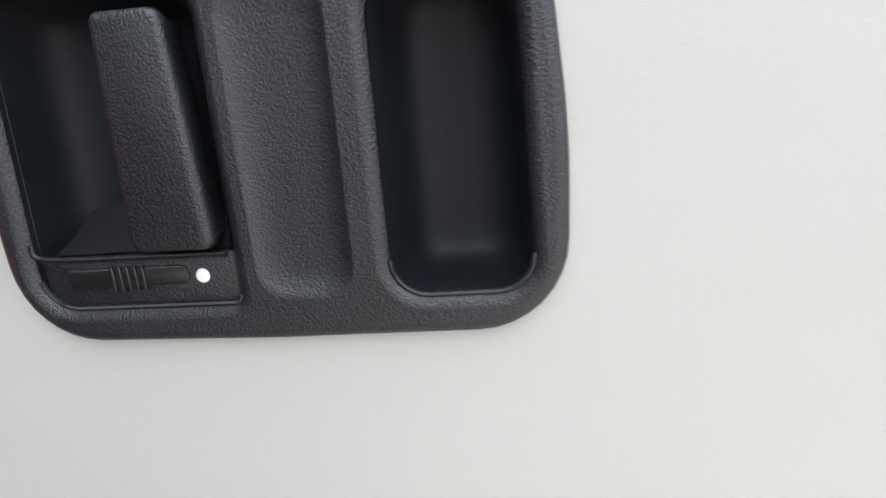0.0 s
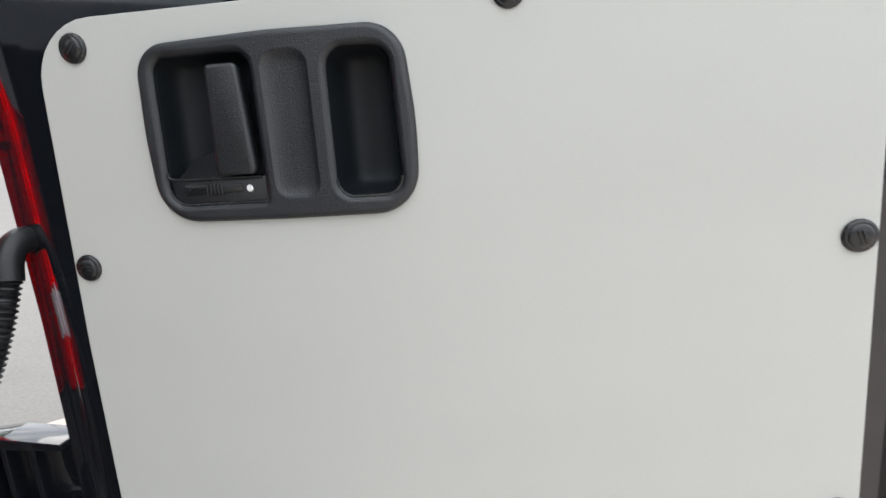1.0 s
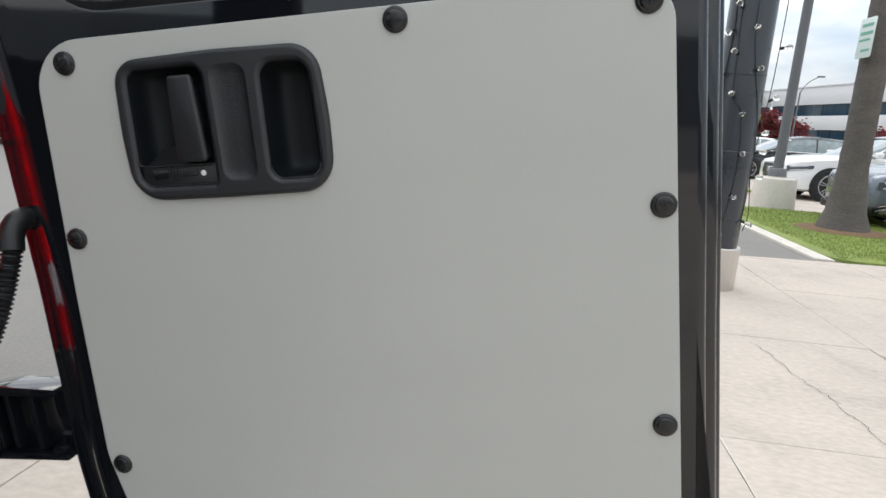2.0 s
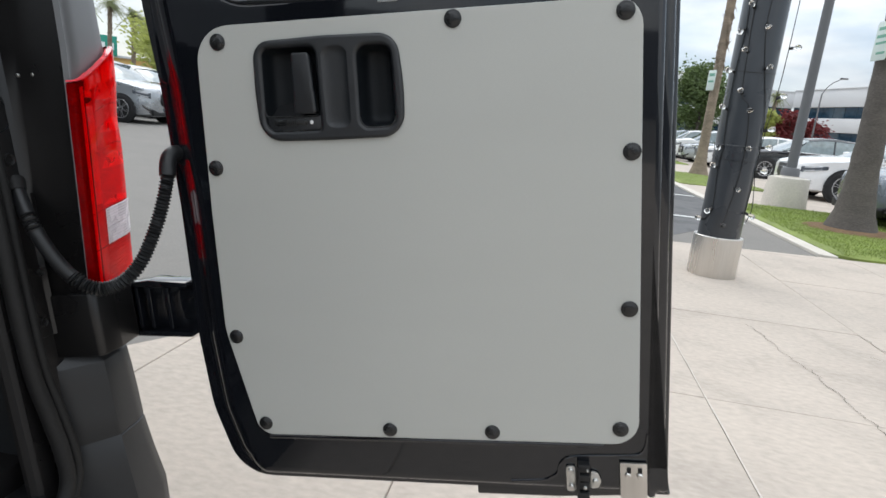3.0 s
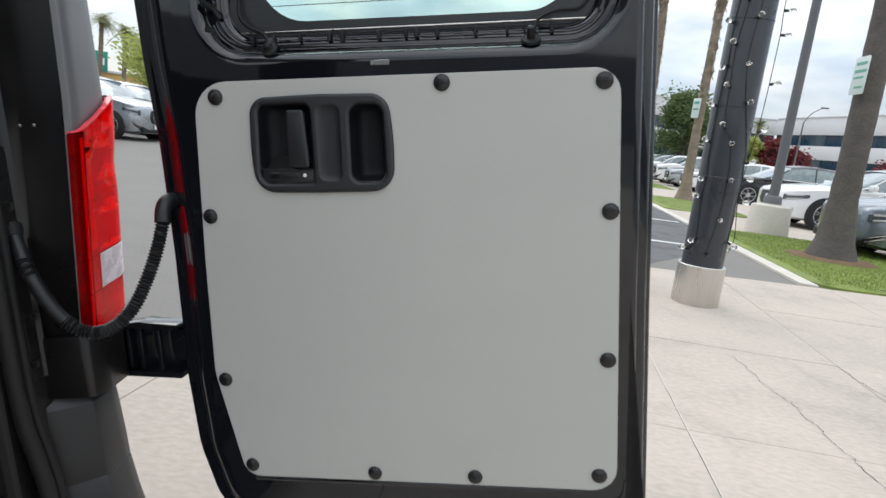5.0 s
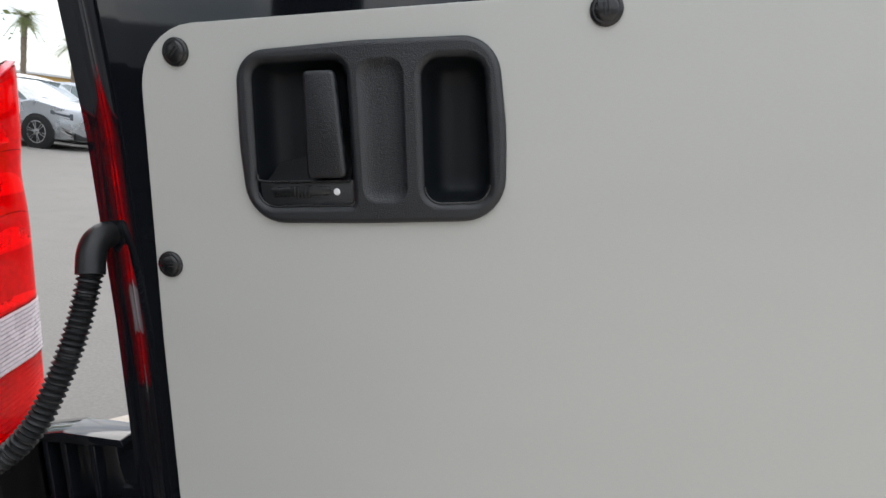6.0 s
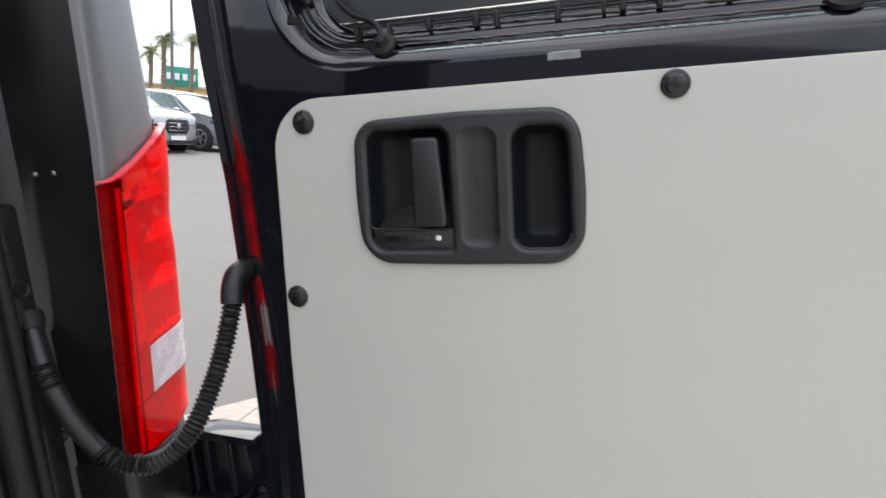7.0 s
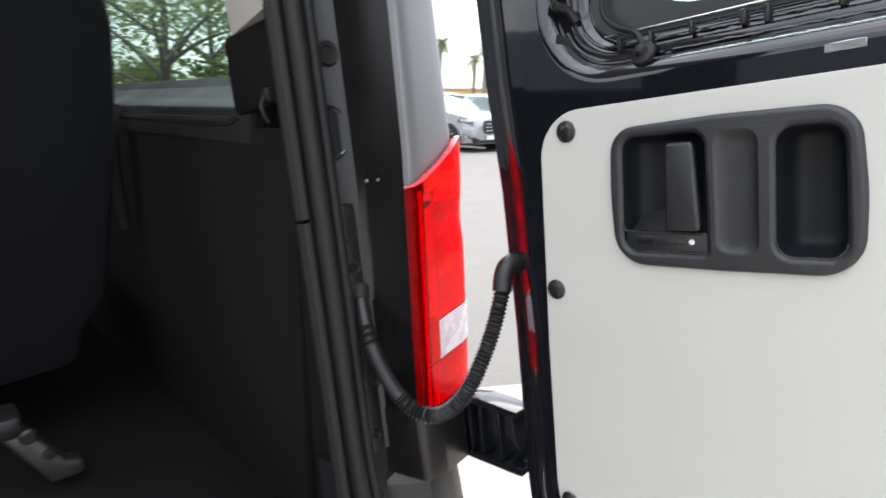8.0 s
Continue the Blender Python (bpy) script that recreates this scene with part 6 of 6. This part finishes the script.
for k, (px, py, paint, col) in enumerate(((-10.6, 12.1, CARSILVER, "silver"), (-10.4, 14.65, CARSILVER, "silver"), (-11.6, 17.8, CARWHITE, "white"), (-12.2, 21.0, CARWHITE, "white"), (-12.6, 24.3, CARWHITE, "white"), (-10.9, 9.2, CARWHITE, "white"))):
    build_car("suv", "%s suv parked across the driveway" % col, (px, py, 0), 0, paint, 4.7, 1.95, 1.66, True, GROUP)


def build_far_van(x, y, turn):
    v = thing("delivery_van", (x, y, 0), "white high-roofed van beyond the parked cars", "van", "", turn)
    prof = [(0.0, 0.45), (-0.05, 0.95), (-0.75, 1.15), (-1.35, 1.95), (-1.9, 2.25), (-2.4, 2.33), (-5.2, 2.33), (-5.35, 2.2), (-5.4, 0.4), (-2.7, 0.32)]
    bm = bmesh.new()
    out = fillet(V2(*prof), 0.12, 4)
    rings = [[(p.x, yy, p.y) for p in (inset(out, d) if d else out)] for yy, d in ((-0.98, 0.08), (-0.94, 0.02), (-0.88, 0.0), (0.88, 0.0), (0.94, 0.02), (0.98, 0.08))]
    loft(bm, rings, True, True, True)
    part("body", bm, CARWHITE, v)
    for sg in (-1, 1):
        for x0, x1 in ((-1.75, -2.5), (-2.65, -3.8), (-3.95, -5.1)):
            bm = bmesh.new()
            yy = sg * 0.985
            box(bm, (x1, min(yy, yy - sg * 0.03), 1.35), (x0, max(yy, yy - sg * 0.03), 1.95), 0.012, 1)
            part("side_window", bm, CARGLASS, v)
        for wx in (-0.95, -4.35):
            m = pose(wx, sg * 0.86, 0.35, 90 * -sg, 0, 0)
            bm = bmesh.new()
            lathe(bm, [(0.22, 0.0), (0.33, 0.01), (0.35, 0.06), (0.33, 0.13), (0.22, 0.14), (0.0001, 0.12)], 22, m)
            part("wheel", bm, TYRE, v)
    bm = bmesh.new()
    prism(bm, fillet(V2((-0.82, 1.22), (-1.33, 1.90), (-1.42, 1.90), (-0.95, 1.20)), 0.02, 2), -0.8, 0.8, "y", 0.01)
    part("windscreen", bm, CARGLASS, v)


build_far_van(-12.5, 27.5, 0)
BANDS = ((2.0, 3.5), (5.1, 6.4))
office((12.0, 70.0), 55, 34.0, 14.0, 8.4, BANDS, "white office wing with dark blue window bands")
office((35.0, 64.0), -76, 41.0, 14.0, 8.4, BANDS, "white office wing with a deep window band")
office((26.0, 86.0), 0, 9.6, 12.0, 8.4, BANDS, "white office link between the two wings")
leafy_tree(10.75, 46.0, 6.2, 1.55, LEAF, 21, "round green tree before the office", size=0.26, low=0.30, leaves=15000, puff=0.34)
leafy_tree(17.0, 46.0, 3.5, 1.3, REDLEAF, 22, "dark red shrub before the office", "shrub", "shrub", low=0.15, size=0.26)
leafy_tree(18.6, 46.5, 3.3, 1.2, REDLEAF, 23, "dark red shrub before the office", "shrub", "shrub", low=0.15, size=0.26)
leafy_tree(15.5, 46.0, 3.4, 0.9, PALELEAF, 24, "bright green shrub before the office", "shrub", "shrub", low=0.15, size=0.26)
leafy_tree(27.0, 48.0, 3.0, 1.8, REDLEAF, 26, "dark red shrub before the office", "shrub", "shrub", low=0.15, size=0.26)
leafy_tree(6.6, 47.0, 3.0, 0.8, REDLEAF, 27, "dark red shrub before the office", "shrub", "shrub", low=0.15, size=0.26)
palm(17.9, 53.0, 0.2, 0.14, 5.2, 31, "small palm before the far office", True, stubs=20, head=0.6)
# the far side of the driveway
leafy_tree(-23.7, 35.5, 4.8, 2.6, PALELEAF, 41, "bright green tree beyond the parked cars", size=0.34, low=0.25, leaves=3600)
leafy_tree(-30.0, 43.0, 6.0, 3.2, PALELEAF, 42, "bright green tree beyond the parked cars", size=0.34, low=0.25, leaves=3000)
for k, (px, py, hh) in enumerate(((-38.0, 42.0, 7.0), (-40.5, 48.5, 8.0), (-44.0, 47.0, 6.4), (-36.5, 46.5, 6.8), (-42.0, 40.0, 7.4), (-28.0, 39.0, 6.4))):
    palm(px, py, 0.22, 0.17, hh, 50 + k, "far palm tree with a small head", True, (0.2, 0.1), group="far palms")


def shop():
    b = thing("shop_building", (-46.0, 56.0, 0), "far ochre shop with a teal panel", "building", turn=42)
    bm = bmesh.new()
    box(bm, (-14, 0, 0), (14, 8, 3.6), 0.03)
    part("wall", bm, OCHRE, b)
    bm = bmesh.new()
    box(bm, (-3.3, -0.5, 3.7), (0.2, 1.0, 5.7), 0.03)
    part("panel", bm, TEAL, b, "teal sign panel")
    for k in range(4):
        bm = bmesh.new()
        box(bm, (-3.0 + k * 0.8, -0.6, 4.3), (-2.5 + k * 0.8, -0.48, 5.0), 0.02, 1)
        part("lettering", bm, WHITE, b)
    bm = bmesh.new()
    box(bm, (-14.2, -0.2, 3.6), (14.2, 8.2, 3.85), 0.03)
    part("roof", bm, FACADE, b)


shop()


def far_pole(x, y, h, r, reach):
    p = thing("street_lamp", (x, y, 0), "thin far street lamp pole", "street lamp")
    bm = bmesh.new()
    tube(bm, [(0, 0, 0), (0, 0, h * 0.5), (0, 0, h)], [r, r * 0.85, r * 0.7], 10)
    part("pole", bm, POLE, p)
    bm = bmesh.new()
    tube(bm, spline([(0, 0, h), (reach * 0.3, 0, h + reach * 0.5), (reach * 0.8, 0, h + reach * 0.85)], 5), r * 0.5, 8)
    part("arm", bm, POLE, p)
    bm = bmesh.new()
    box(bm, (reach * 0.72, -0.09, h + reach * 0.82), (reach * 1.1, 0.09, h + reach * 0.82 + 0.1), 0.03)
    part("lamp_head", bm, POLE, p)


far_pole(-31.0, 35.2, 17.0, 0.12, 2.0)
far_pole(17.0, 42.0, 4.75, 0.06, 1.2)
# trees on the near side, seen through the van's side window
for k, (px, py, hh, sp) in enumerate(((-13.5, 4.4, 5.4, 2.6), (-17.0, 7.0, 6.0, 3.0), (-12.0, 7.2, 4.6, 2.2))):
    leafy_tree(px, py, hh, sp, OLIVELEAF, 60 + k, "leafy green tree beside the driveway", size=0.13, low=0.22, leaves=4600)
for k, (px, py) in enumerate(((-13.4, 5.9), (-15.8, 5.0))):
    leafy_tree(px, py, 2.2, 1.2, OLIVELEAF, 70 + k, "rounded olive shrub below the trees", "shrub", "shrub", low=0.1, leaves=5000, size=0.13)


# an unseen plain wall, added behind the forecourt for the glossy paint to reflect
bm = bmesh.new()
box(bm, (-30.0, -24.4, -0.02), (34.0, -24.0, 3.3), 0.02)
tagged(part("unseen_wall_south", bm, BACKWALL, None, "", None, False), "unseen plain grey wall added behind the forecourt for reflections", "wall", kind="structure")
